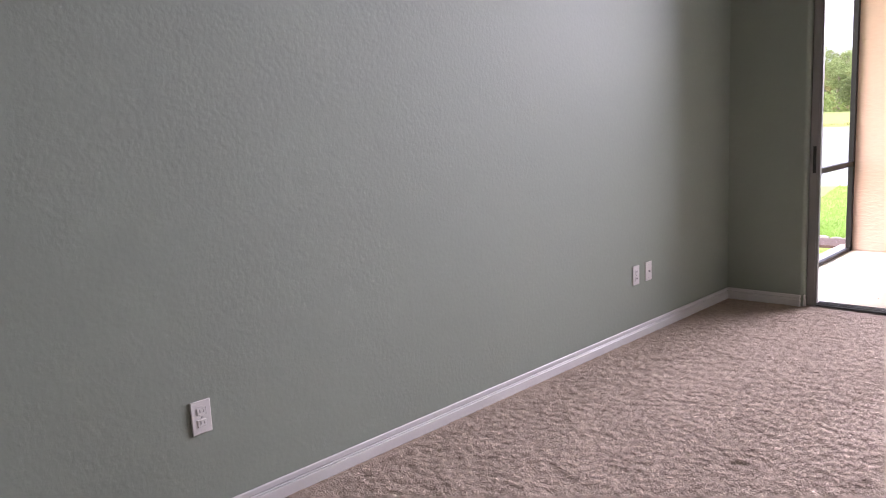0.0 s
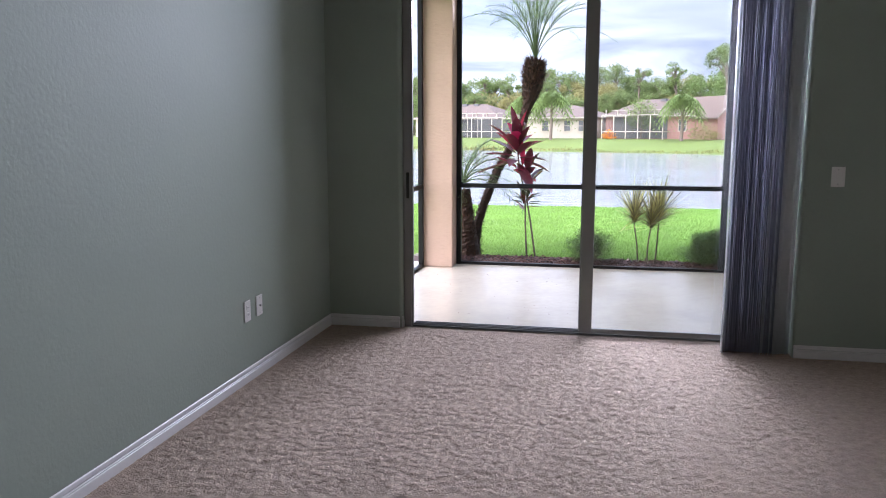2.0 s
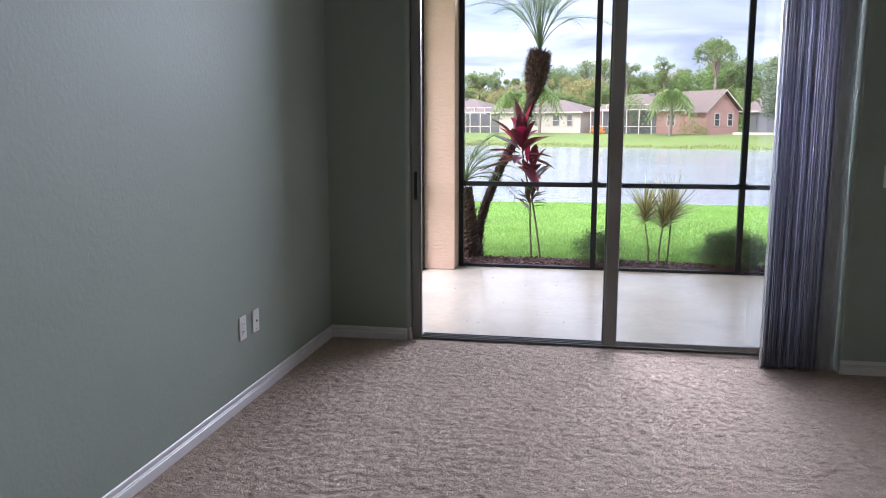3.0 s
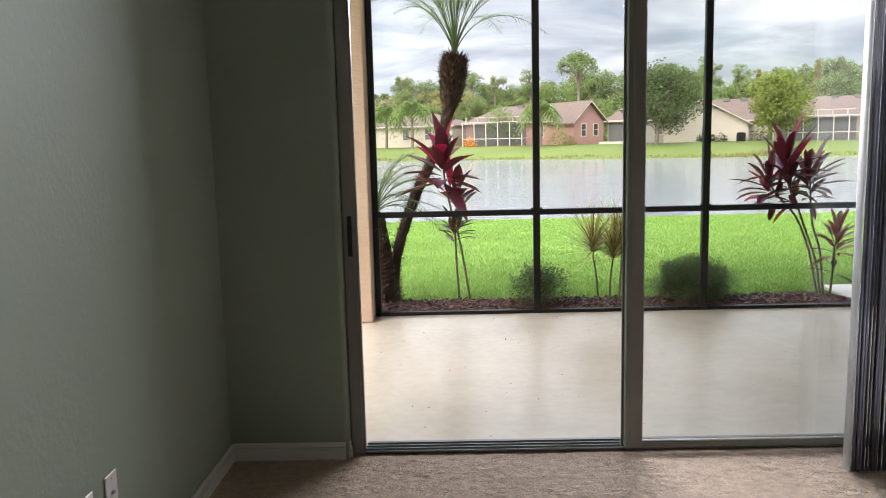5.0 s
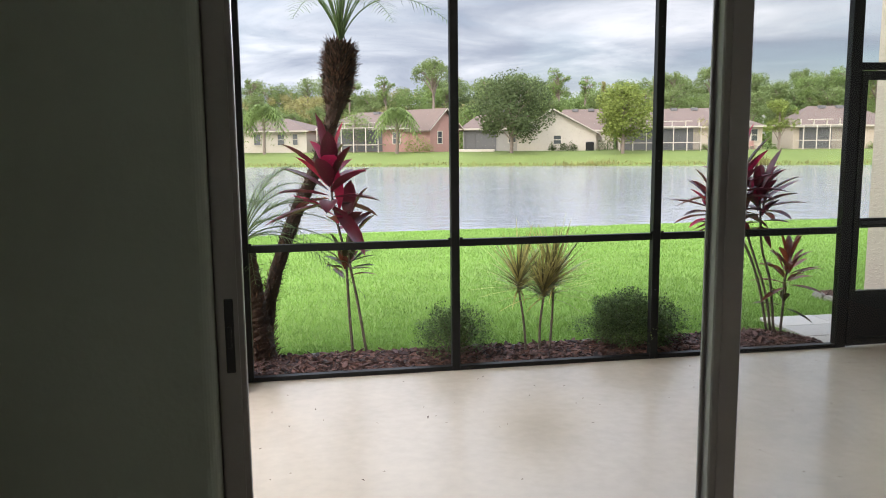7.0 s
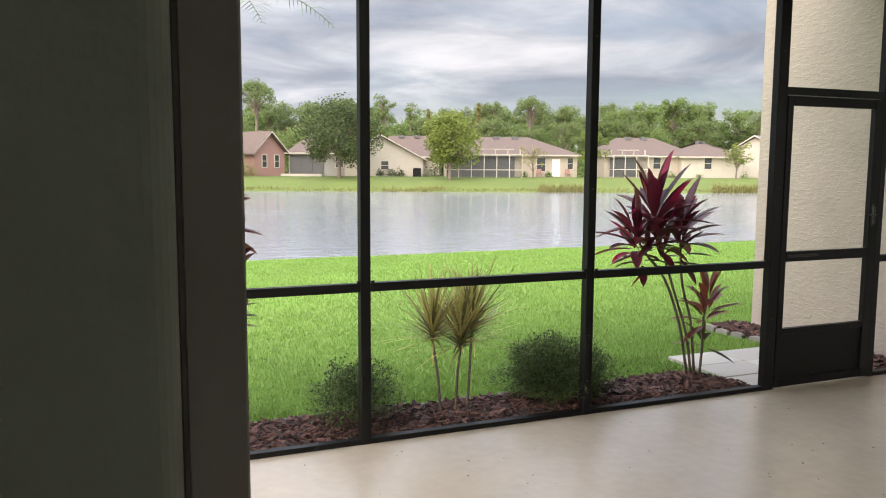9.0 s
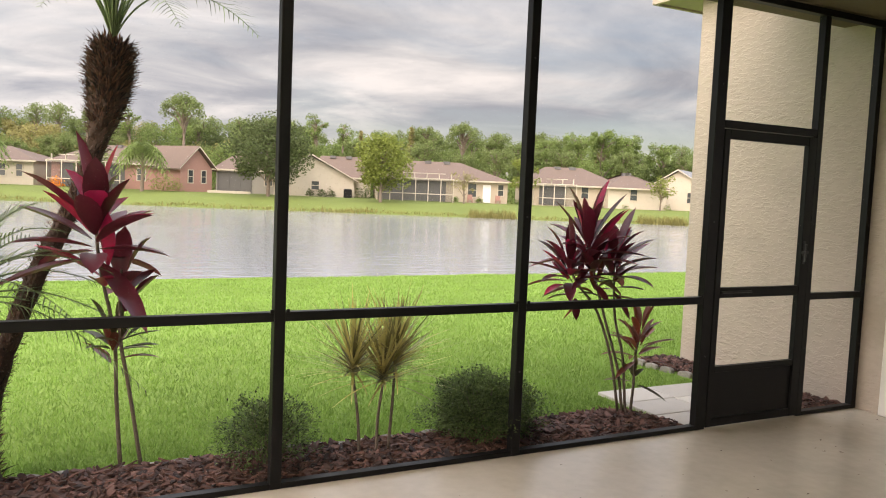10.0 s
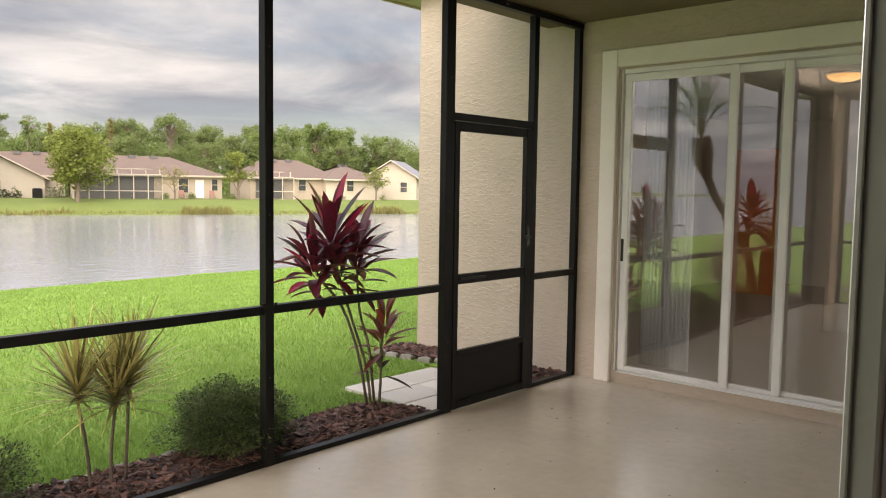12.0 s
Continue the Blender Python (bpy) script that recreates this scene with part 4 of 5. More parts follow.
def rosette(parent, at, n, length, width, mat, spread, name="leaves", label="", up=0.5, droop=(0.1, 0.5), tilt=(0, 0)):
    v, f = [], []
    for k in range(n):
        s = (k + 0.5) / n
        az = k * 2.39996 + rng.uniform(-0.3, 0.3)
        el = radians(82 - spread * s + rng.uniform(-9, 9))
        way = (math.cos(az) * math.cos(el) + tilt[0], math.sin(az) * math.cos(el) + tilt[1], math.sin(el))
        base = (at[0] + 0.02 * math.cos(az), at[1] + 0.02 * math.sin(az), at[2] - up * s * length)
        leaf(v, f, base, way, length * rng.uniform(0.72, 1.12), width * rng.uniform(0.8, 1.15), rng.uniform(*droop), 0.22, 6)
    return lump(name, v, f, mat, parent, label, smooth=True)


def cordyline(at, canes, label):
    """A ti plant: thin bare canes, each with rosettes of broad leaves."""
    ob = thing("ti_plant", at, label, "shrub", "ti plants in the bed")
    for ps, heads in canes:
        stem_between("cane", ps, 0.012, 0.0085, STEM, ob, 12)
        for h, n, ln, wd, mat, spread, tilt in heads:
            rosette(ob, h, n, ln, wd, mat, spread, label={"magenta_leaf": "glowing magenta young leaves", "burgundy_leaf": "dark burgundy leaves", "reddish_brown_leaf": "reddish brown leaves"}.get(mat.name, "olive bronze old leaves"), tilt=tilt)
    return ob


Z0 = -0.17
cordyline((0.60, 4.15, Z0), [
    ([(0.57, 4.15, Z0), (0.545, 4.16, 0.25), (0.53, 4.17, 0.62), (0.455, 4.18, 1.0), (0.43, 4.18, 1.26)],
     [((0.425, 4.18, 1.34), 6, 0.42, 0.105, CORDY_PINK, 58, (0.05, 0)), ((0.43, 4.18, 1.27), 19, 0.50, 0.112, CORDY, 106, (-0.05, 0)),
      ((0.475, 4.18, 1.02), 4, 0.42, 0.10, CORDY_PINK, 96, (-0.5, -0.2)), ((0.52, 4.17, 0.66), 9, 0.29, 0.045, CORDY_OLD, 84, (0, 0)), ((0.525, 4.17, 0.58), 7, 0.27, 0.045, CORDY_RED, 70, (0.1, 0))]),
    ([(0.68, 4.13, Z0), (0.61, 4.14, 0.3), (0.56, 4.15, 0.6), (0.56, 4.16, 0.85), (0.565, 4.17, 0.98)],
     [((0.57, 4.17, 0.98), 4, 0.34, 0.10, CORDY, 50, (0.25, 0)), ((0.60, 4.16, 0.84), 2, 0.26, 0.085, CORDY, 55, (0.4, 0)), ((0.57, 4.15, 0.66), 6, 0.24, 0.04, CORDY_OLD, 70, (0.3, 0))]),
], "tall ti plant with burgundy and magenta leaves on bare canes")
cordyline((4.10, 4.03, Z0), [
    ([(4.08, 4.03, Z0), (4.02, 4.04, 0.2), (3.90, 4.06, 0.55), (3.78, 4.08, 0.92), (3.72, 4.08, 1.16)],
     [((3.71, 4.08, 1.25), 3, 0.50, 0.080, CORDY_PINK, 22, (0.10, 0)), ((3.72, 4.08, 1.22), 26, 0.45, 0.077, CORDY, 84, (0.04, 0)), ((3.75, 4.07, 1.02), 16, 0.34, 0.070, CORDY, 104, (0.05, 0)), ((3.79, 4.07, 0.88), 7, 0.30, 0.055, CORDY_RED, 110, (0.1, 0))]),
    ([(4.06, 4.05, Z0), (3.96, 4.06, 0.3), (3.82, 4.08, 0.65), (3.64, 4.10, 0.86), (3.56, 4.10, 1.0)],
     [((3.56, 4.10, 1.04), 16, 0.37, 0.072, CORDY, 92, (-0.2, 0)), ((3.56, 4.10, 1.0), 5, 0.34, 0.075, CORDY_PINK, 90, (-0.5, -0.1)), ((3.63, 4.10, 0.88), 8, 0.28, 0.05, CORDY, 112, (-0.1, 0))]),
    ([(4.10, 4.02, Z0), (4.05, 4.03, 0.3), (3.97, 4.05, 0.6), (3.94, 4.06, 1.0)],
     [((3.94, 4.06, 1.08), 17, 0.40, 0.072, CORDY, 84, (0.35, 0)), ((3.94, 4.06, 1.1), 2, 0.34, 0.075, CORDY_PINK, 30, (0.25, 0)), ((3.95, 4.06, 0.92), 8, 0.28, 0.05, CORDY, 112, (0.15, 0))]),
    ([(4.17, 4.05, Z0), (4.19, 4.05, 0.1), (4.20, 4.06, 0.3), (4.22, 4.06, 0.40)],
     [((4.23, 4.06, 0.52), 12, 0.34, 0.055, CORDY_RED, 70, (0.12, 0)), ((4.22, 4.06, 0.40), 13, 0.31, 0.052, CORDY_RED, 96, (0.05, 0)), ((4.19, 4.05, 0.2), 6, 0.27, 0.05, CORDY_OLD, 95, (-0.3, 0))]),
], "tall ti plant with dark burgundy leaves on leaning canes")


def dracaena(at, canes, label):
    ob = thing("dracaena", at, label, "shrub")
    for ps, n, ln in canes:
        stem_between("cane", ps, 0.010, 0.008, STEM, ob, 8)
        v, f = [], []
        t = ps[-1]
        for k in range(n):
            s = (k + 0.5) / n
            az = k * 2.39996
            el = radians(84 - 78 * s ** 0.8 + rng.uniform(-9, 9))
            way = (math.cos(az) * math.cos(el), math.sin(az) * math.cos(el), math.sin(el))
            blade(v, f, (t[0], t[1], t[2] + 0.10 * (1 - s)), way, ln * rng.uniform(0.72, 1.15), 0.0165, rng.uniform(0.05, 0.4), 4)
        lump("leaves", v, f, DRAC, ob, "narrow yellow green arching blades")
    return ob


dracaena((1.990, 3.870, Z0), [
    ([(1.900, 3.880, Z0), (1.880, 3.880, 0.1), (1.840, 3.880, 0.36)], 125, 0.50),
    ([(2.000, 3.860, Z0), (2.005, 3.860, 0.1), (2.030, 3.860, 0.30)], 135, 0.49),
    ([(2.090, 3.890, Z0), (2.110, 3.890, 0.15), (2.120, 3.890, 0.38)], 125, 0.50),
], "spiky dracaena clump with yellow green blades on thin canes")


def shrub(at, rx, rz, n, label):
    ob = thing("shrub", at, label, "shrub", "round shrubs in the bed")
    v, f = [], []
    for k in range(26):
        a, e = rng.uniform(0, 6.28), rng.uniform(0.3, 1.5)
        tip = np.array((at[0] + rx * 0.8 * math.cos(a) * math.cos(e), at[1] + rx * 0.8 * math.sin(a) * math.cos(e), at[2] + rz * 1.5 * math.sin(e)))
        tv, tf = tube(np.array([np.array(at) + (0, 0, -0.02), (np.array(at) + tip) / 2 + (0, 0, 0.03), tip]), [0.006, 0.004, 0.002], 4)
        k0 = len(v); v += tv; f += [tuple(i + k0 for i in q) for q in tf]
    lump("twigs", v, f, STEM, ob)
    v, f = [], []
    for k in range(n):
        a = rng.uniform(0, 6.2832); c = rng.uniform(-0.75, 1); rr = rng.random() ** 0.5 * rng.uniform(0.9, 1.08)
        wob = 0.82 + 0.40 * noise.noise(Vector((math.cos(a) * 1.7 + at[0] * 3, math.sin(a) * 1.7, c * 2.2)))
        q = math.sqrt(1 - c * c)
        p = (at[0] + rx * rr * wob * q * math.cos(a), at[1] + rx * rr * wob * q * math.sin(a), at[2] + rz * 0.92 + rz * rr * wob * c)
        way = (q * math.cos(a) + rng.gauss(0, 0.6), q * math.sin(a) + rng.gauss(0, 0.6), c * 0.6 + 0.4 + rng.gauss(0, 0.5))
        leaf(v, f, p, way, rng.uniform(0.014, 0.030), rng.uniform(0.008, 0.014), 0.2, 0.15, 1 + 1, 0.5)
    lump("leaves", v, f, BUSH, ob, "tiny dark green leaves")
    return ob


shrub((1.34, 3.93, Z0), 0.34, 0.245, 6000, "loose round dark green shrub in the mulch bed")
shrub((2.80, 3.93, Z0 - 0.03), 0.46, 0.275, 22000, "dense round dark green shrub in the mulch bed")


def palm(at, line, radii, crown, fronds, length, label, start=0.0, boots=900, lean=(0, 0), rise=(87, 50)):
    """A date palm: shaggy trunk with stubs of old fronds, and arching feathered fronds."""
    ob = thing("palm_tree", at, label, "palm tree")
    ln = bezier(line, 40)
    rr = np.interp(np.linspace(0, 1, 41), np.linspace(0, 1, len(radii)), radii)
    v, f = tube(ln, rr, 14, 0.22)
    lump("trunk", v, f, PALM_TRUNK, ob, "rough brown trunk")
    v, f = [], []
    for k in range(boots):
        s = rng.random() if k % 2 or boots < 1000 else rng.uniform(0.76, 1.0)
        i = min(int(s * 40), 39)
        t = ln[i + 1] - ln[i]; t /= np.linalg.norm(t)
        a = np.cross(t, (0.2, 1, 0.1)); a /= np.linalg.norm(a); b = np.cross(t, a)
        w = rng.uniform(0, 6.283)
        out = math.cos(w) * a + math.sin(w) * b
        big = rr[i] / 0.10
        base = ln[i] + (ln[i + 1] - ln[i]) * rng.random() + out * rr[i] * 0.9
        way = out * rng.uniform(0.5, 1.1) + t * rng.uniform(-0.1, 1.2) + np.cross(out, t) * rng.gauss(0, 0.35)
        leaf(v, f, base, way, rng.uniform(0.02, 0.085) * (0.5 + 0.5 * big), 0.010 * (0.6 + 0.4 * big), -0.2, 0.3, 2, 0.3)
    lump("frond_stubs", v, f, BOOT, ob, "brown fibrous stubs of cut fronds")
    for k in range(fronds):
        s = (k + 0.5) / fronds
        az = k * 2.39996 + start
        el = radians(rise[0] - rise[1] * s ** 0.9 + rng.uniform(-6, 6))
        way = np.array((math.cos(az) * math.cos(el) + lean[0], math.sin(az) * math.cos(el) + lean[1], math.sin(el)))
        way /= np.linalg.norm(way)
        L = length * rng.uniform(0.85, 1.08)
        n = 34
        flat = np.array((way[0], way[1], 0.0))
        pts = [np.array(crown) + flat * L * q ** 1.35 + np.array((0, 0, L)) * (way[2] * q + 0.30 * q * (1 - q) - (0.10 + 0.42 * math.cos(el)) * q ** 2.2) for q in np.linspace(0, 1, n)]
        tv, tf = tube(np.array(pts), np.linspace(0.007, 0.0015, n), 4)
        v, f = list(tv), list(tf)
        side = np.cross(way, (0, 0, 1)); side /= np.linalg.norm(side) + 1e-9
        for i in range(10, n):
            q = i / n
            t = pts[i] - pts[i - 1]; t /= np.linalg.norm(t)
            for sg in (-1, 1):
                for h in (0.0,):
                    ll = 0.26 * math.sin(math.pi * min(q * 0.9 + 0.12, 1)) * L / 1.3 + 0.03
                    blade(v, f, pts[i] - h * (pts[i] - pts[i - 1]), sg * side * 0.8 + t * 0.75 + np.array((0, 0, rng.uniform(0.05, 0.3))), ll * rng.uniform(0.85, 1.1), 0.0072, rng.uniform(0.15, 0.5), 2)
        lump("frond", v, f, PALM_LEAF, ob, "arching feathery green frond")
    return ob


palm((-0.10, 4.25, Z0), [(-0.12, 4.30, -0.19), (-0.06, 4.33, 0.3), (0.12, 4.48, 0.85), (0.40, 4.72, 1.45), (0.525, 4.85, 1.9), (0.57, 4.90, 2.32)],
     [0.085, 0.070, 0.060, 0.054] + [0.052] * 10 + [0.058, 0.074, 0.100, 0.118, 0.126, 0.118, 0.088], (0.57, 4.90, 2.30), 30, 1.46, "leaning date palm with a shaggy trunk and feathery crown", boots=4200)
palm((-0.20, 4.12, Z0), [(-0.14, 4.12, -0.19), (-0.19, 4.13, 0.25), (-0.24, 4.15, 0.7)], [0.14, 0.12, 0.11, 0.09], (-0.24, 4.16, 0.74), 24, 0.98,
     "short date palm with dark trunk and arching fronds", start=0.6, boots=500, lean=(0.25, 0.05), rise=(72, 60))


# ---------- the far bank ----------
def far_pose(u, v, z=0.0, turn=0.0):
    x, y = far_xy(u, v)
    return pose(x, y, z, 0, 0, -math.degrees(math.atan(K)) + turn)


def paint(name, c):
    return surface(name, c, 0.85, vary=0.06, scale=0.8, fine=8, bump=0.3, bump_scale=12, depth=0.01, stains=0.06)


CREAM, PALE, PINK, GREY = paint("cream_house_paint", (0.45, 0.375, 0.29)), paint("off_white_house_paint", (0.50, 0.44, 0.355)), paint("pink_house_paint", (0.36, 0.20, 0.165)), paint("grey_house_paint", (0.30, 0.28, 0.25))
R_BROWN = surface("brown_shingles", (0.135, 0.095, 0.074), 0.9, vary=0.14, scale=0.9, fine=9, bump=0.5, bump_scale=9, depth=0.03, stains=0.12)
R_GREY = surface("grey_shingles", (0.19, 0.19, 0.195), 0.9, vary=0.14, scale=0.9, fine=9, bump=0.5, bump_scale=9, depth=0.03, stains=0.1)
DARK_GLASS = surface("dark_window_glass", (0.05, 0.055, 0.06), 0.12, vary=0.2, scale=0.6, fine=3, bump=0.0, spec=0.6)
# porch and patio shade is put into this dark grey; vents use it too
SHADE = surface("shade_and_vent_grey", (0.13, 0.125, 0.12), 0.9, vary=0.15, scale=1, fine=6, bump=0.1)


def house(u0, u1, depth, eave, ridge, style, wall_mat, roof_mat, label, v0=0.0, ridge_at=None, openings=(), pool=None, porch=None, base=0.0, apex=None, turn=0.0):
    """A single-storey house on the far bank, seen from the lake. Local x runs along its front, y behind."""
    m = far_pose(u0, v0, base, turn)
    ob = thing("house", tuple(m.translation), label, "house", "houses across the lake")
    W, o = u1 - u0, 0.45

    def put(name, bm, mat, parent, lab="", smooth=False):
        bmesh.ops.transform(bm, matrix=m, verts=bm.verts)
        return part(name, bm, mat, parent, lab, smooth)

    def poly(vs, fs):
        bm = bmesh.new()
        q = [bm.verts.new(p) for p in vs]
        for f in fs:
            bm.faces.new([q[i] for i in f])
        return bm
    if style == "gable":
        ax = W / 2 if apex is None else apex - u0
        wall = put("wall", poly([(0, 0, -0.6), (W, 0, -0.6), (W, 0, eave), (ax, 0, ridge - 0.12), (0, 0, eave), (0, depth, -0.6), (W, depth, -0.6), (W, depth, eave), (ax, depth, ridge - 0.12), (0, depth, eave)],
                   [(0, 1, 2, 3, 4), (9, 8, 7, 6, 5), (1, 6, 7, 2), (5, 0, 4, 9)]), wall_mat, ob)
        e0, e1 = eave - 0.12, ridge
        rv = []
        for y in (-o, depth + o):
            for dz in (0, 0.14):
                rv += [(-o, y, e0 - 0.12 + dz), (ax, y, e1 + dz), (W + o, y, e0 - 0.12 + dz)]
        put("roof", poly(rv, [(0, 1, 7, 6), (1, 2, 8, 7), (3, 9, 10, 4), (4, 10, 11, 5), (0, 3, 4, 1), (1, 4, 5, 2), (6, 7, 10, 9), (7, 8, 11, 10), (0, 6, 9, 3), (2, 5, 11, 8)]), roof_mat, ob)
        fb = poly([(-o, -o - 0.03, e0 - 0.08), (ax, -o - 0.03, e1 - 0.02), (W + o, -o - 0.03, e0 - 0.08), (W + o, -o - 0.03, e0 + 0.03), (ax, -o - 0.03, e1 + 0.15), (-o, -o - 0.03, e0 + 0.03)], [(0, 1, 4, 5), (1, 2, 3, 4)])
        put("fascia", fb, PALE, ob, "white sloping fascia board")
    else:
        wall = put("wall", bx(0, W, 0, depth, -0.6, eave), wall_mat, ob)
        a, b = (depth * 0.42, W - depth * 0.42) if ridge_at is None else (ridge_at[0] - u0, ridge_at[1] - u0)
        rv = [(-o, -o, eave), (W + o, -o, eave), (W + o, depth + o, eave), (-o, depth + o, eave), (a, depth / 2, ridge), (b, depth / 2, ridge)]
        put("roof", poly(rv, [(0, 1, 5, 4), (1, 2, 5), (2, 3, 4, 5), (3, 0, 4), (3, 2, 1, 0)]), roof_mat, ob)
        put("fascia", bx(-o, W + o, -o - 0.05, -o - 0.005, eave - 0.13, eave + 0.04), PALE, ob, "white eave board")
        for k in range(2):
            x = a + (b - a) * (0.3 + 0.4 * k)
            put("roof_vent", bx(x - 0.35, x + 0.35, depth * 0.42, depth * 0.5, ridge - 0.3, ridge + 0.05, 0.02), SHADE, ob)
    for x, z0, w, h, kind in openings:
        x -= u0
        if kind == "door":
            put("door", bx(x - w / 2, x + w / 2, -0.06, 0.02, z0, z0 + h, 0.01), WHITE_TRIM, ob, "pale house door")
            continue
        fm = bmesh.new()
        t = 0.09
        bx(x - w / 2 - t, x - w / 2, -0.07, 0.03, z0 - t, z0 + h + t, 0, fm)
        bx(x + w / 2, x + w / 2 + t, -0.07, 0.03, z0 - t, z0 + h + t, 0, fm)
        bx(x - w / 2, x + w / 2, -0.07, 0.03, z0 + h, z0 + h + t, 0, fm)
        bx(x - w / 2, x + w / 2, -0.07, 0.03, z0 - t, z0, 0, fm)
        bx(x - w / 2, x + w / 2, -0.05, 0.01, z0 + h / 2 - 0.03, z0 + h / 2 + 0.03, 0, fm)
        win = put("window", fm, PALE, ob, "white framed sash window")
        put("pane", bx(x - w / 2, x + w / 2, -0.02, -0.012, z0, z0 + h), DARK_GLASS, win)
    if porch:
        a, b = porch[0] - u0, porch[1] - u0
        # a flat dark panel on the wall stands for the shaded porch recess
        put("porch_shade", bx(a, b, -0.03, 0.01, 0.05, eave - 0.25), SHADE, ob, "flat dark panel standing for a shaded recessed porch")
        for k in range(4):
            x = a + (b - a) * k / 3
            put("porch_post", bx(x - 0.06, x + 0.06, -0.12, -0.03, 0.0, eave - 0.2), PALE if pool else SHADE, ob)
    if pool:
        a, b, d, h = pool[0] - u0, pool[1] - u0, pool[2], pool[3]
        pm = bmesh.new()
        n = max(int((b - a) / 1.25), 3)
        for k in range(n + 1):
            x = a + (b - a) * k / n
            bx(x - 0.045, x + 0.045, -d - 0.045, -d + 0.045, -0.3, h, 0, pm)
            bx(x - 0.035, x + 0.035, -d * 0.6, -d * 0.5, h, h + 0.62, 0, pm)
        for z in (0.85, h):
            bx(a, b, -d - 0.045, -d + 0.045, z - 0.04, z + 0.04, 0, pm)
        for x in (a, b):
            for z in (0.85, h):
                bx(x - 0.04, x + 0.04, -d, -0.1, z - 0.04, z + 0.04, 0, pm)
        bx(a + 0.7, b - 0.7, -d * 0.6, -d * 0.5, h + 0.55, h + 0.62, 0, pm)
        cg = put("pool_cage", pm, PALE, ob, "white framed screened pool cage")
        put("cage_mesh", poly([(a, -d, 0), (b, -d, 0), (b, -d, h), (a, -d, h)], [(0, 1, 2, 3)]), CAGE_SCREEN, cg)
        # dark colour gives the patio wall the shade inside the cage
        put("back_wall", bx(a + 0.3, b - 0.3, -0.06, -0.02, 0.05, min(eave, h) - 0.2), SHADE, ob, "patio wall with sliders, its shade put into the colour")
    return ob


W_ = lambda x, w=0.8, h=1.25, z=0.95: (x, z, w, h, "window")
house(-27, -14, 10, 2.6, 4.6, "hip", PALE, R_BROWN, "pale house with brown hip roof far along the bank", pool=(-21, -15, 3.5, 2.6), v0=2)
house(-11.5, 0.2, 10, 2.6, 4.2, "hip", PALE, R_BROWN, "off-white house with brown hip roof behind palms", openings=[W_(-3.0), W_(-6), W_(-1.2, 0.6)], pool=(-16.5, -10.6, 3.0, 2.6))
house(2.0, 14.5, 11, 2.7, 4.75, "hip", PINK, R_BROWN, "pink house with brown roof and screened patio", ridge_at=(5.0, 13.5), pool=(2.6, 9.8, 3.0, 2.75), openings=[W_(11.2)], base=0.05)
house(15.7, 20.1, 9, 2.5, 4.75, "gable", PINK, R_BROWN, "pink gabled wing of the pink house", v0=-2.4, openings=[W_(17.1, 0.6, 1.3), W_(18.9, 0.6, 1.3)], base=0.05, turn=52)
house(18.8, 26.5, 10, 2.55, 4.75, "hip", GREY, R_BROWN, "grey house with a dark screened porch behind an oak", v0=1.5, ridge_at=(20.6, 24.5), porch=(19.0, 22.6), openings=[W_(24.5)], base=0.05)
house(25.2, 34.0, 12, 2.0, 4.65, "gable", PALE, R_BROWN, "off-white gabled house side with a small window", v0=0.2, apex=29.2, openings=[W_(29.7, 0.8, 0.9, 0.85)], base=-0.05)
house(28.6, 36.0, 9, 2.3, 4.9, "hip", PALE, R_BROWN, "off-white house block with brown hip roof behind a gable", v0=5.5, ridge_at=(30.0, 34.8))
house(36.5, 51.4, 11, 2.5, 4.65, "hip", CREAM, R_BROWN, "cream house with brown hip roof and pool cage", ridge_at=(41.0, 46.6), pool=(36.4, 44.6, 4.0, 2.5), openings=[W_(47.3, 0.95, 1.5, 0.7), W_(50.6, 0.6, 1.2), (49.0, 0.1, 0.9, 2.0, "door")])
house(54.5, 65.0, 10, 2.35, 4.55, "hip", CREAM, R_BROWN, "cream house with brown roof and screened patio", ridge_at=(57.0, 61.5), pool=(54.8, 58.6, 3.0, 2.4), openings=[W_(60.5)], base=0.1)
house(63.0, 70.0, 9, 2.3, 4.1, "hip", PALE, R_BROWN, "off-white low house behind small trees", v0=-1.0, openings=[W_(66.0)], base=0.1)
house(70.2, 76.6, 9, 2.7, 4.75, "gable", PALE, R_GREY, "off-white gabled house with grey roof", v0=4.4, openings=[W_(75.0, 0.8, 1.2, 0.9)], base=0.1, turn=-35)
house(80, 92, 9, 2.6, 4.7, "hip", CREAM, R_BROWN, "cream house at the far end of the bank", base=0.1)
st = bx(-2.2, 2.2, -0.5, 0.5, -0.1, 0.28, 0.02)
bmesh.ops.transform(st, matrix=far_pose(20.7, -1.8), verts=st.verts)
tagged(part("patio_step", st, PALE), "low pale concrete patio edge before the porch", "patio")
ac = thing("air_conditioner", tuple(far_pose(33.3, -0.6, 0.0).translation), "dark air conditioning unit beside the off-white house", "air conditioner")
acb = bx(-0.45, 0.45, -0.4, 0.4, -0.1, 0.95, 0.03)
bmesh.ops.transform(acb, matrix=far_pose(33.3, -0.6), verts=acb.verts)
part("case", acb, BRONZE, ac)
acf = cyl((0, 0, 0.95), (0, 0, 1.0), 0.36, n=16)
bmesh.ops.transform(acf, matrix=far_pose(33.3, -0.6), verts=acf.verts)
part("fan_guard", acf, BLACK, ac)


def foliage(name, c, tint=0.15):
    return surface(name, c, 0.7, vary=0.3, scale=0.5, fine=3, bump=0.0, random_tint=tint, island=True, translucent=0.45, spec=0.2)


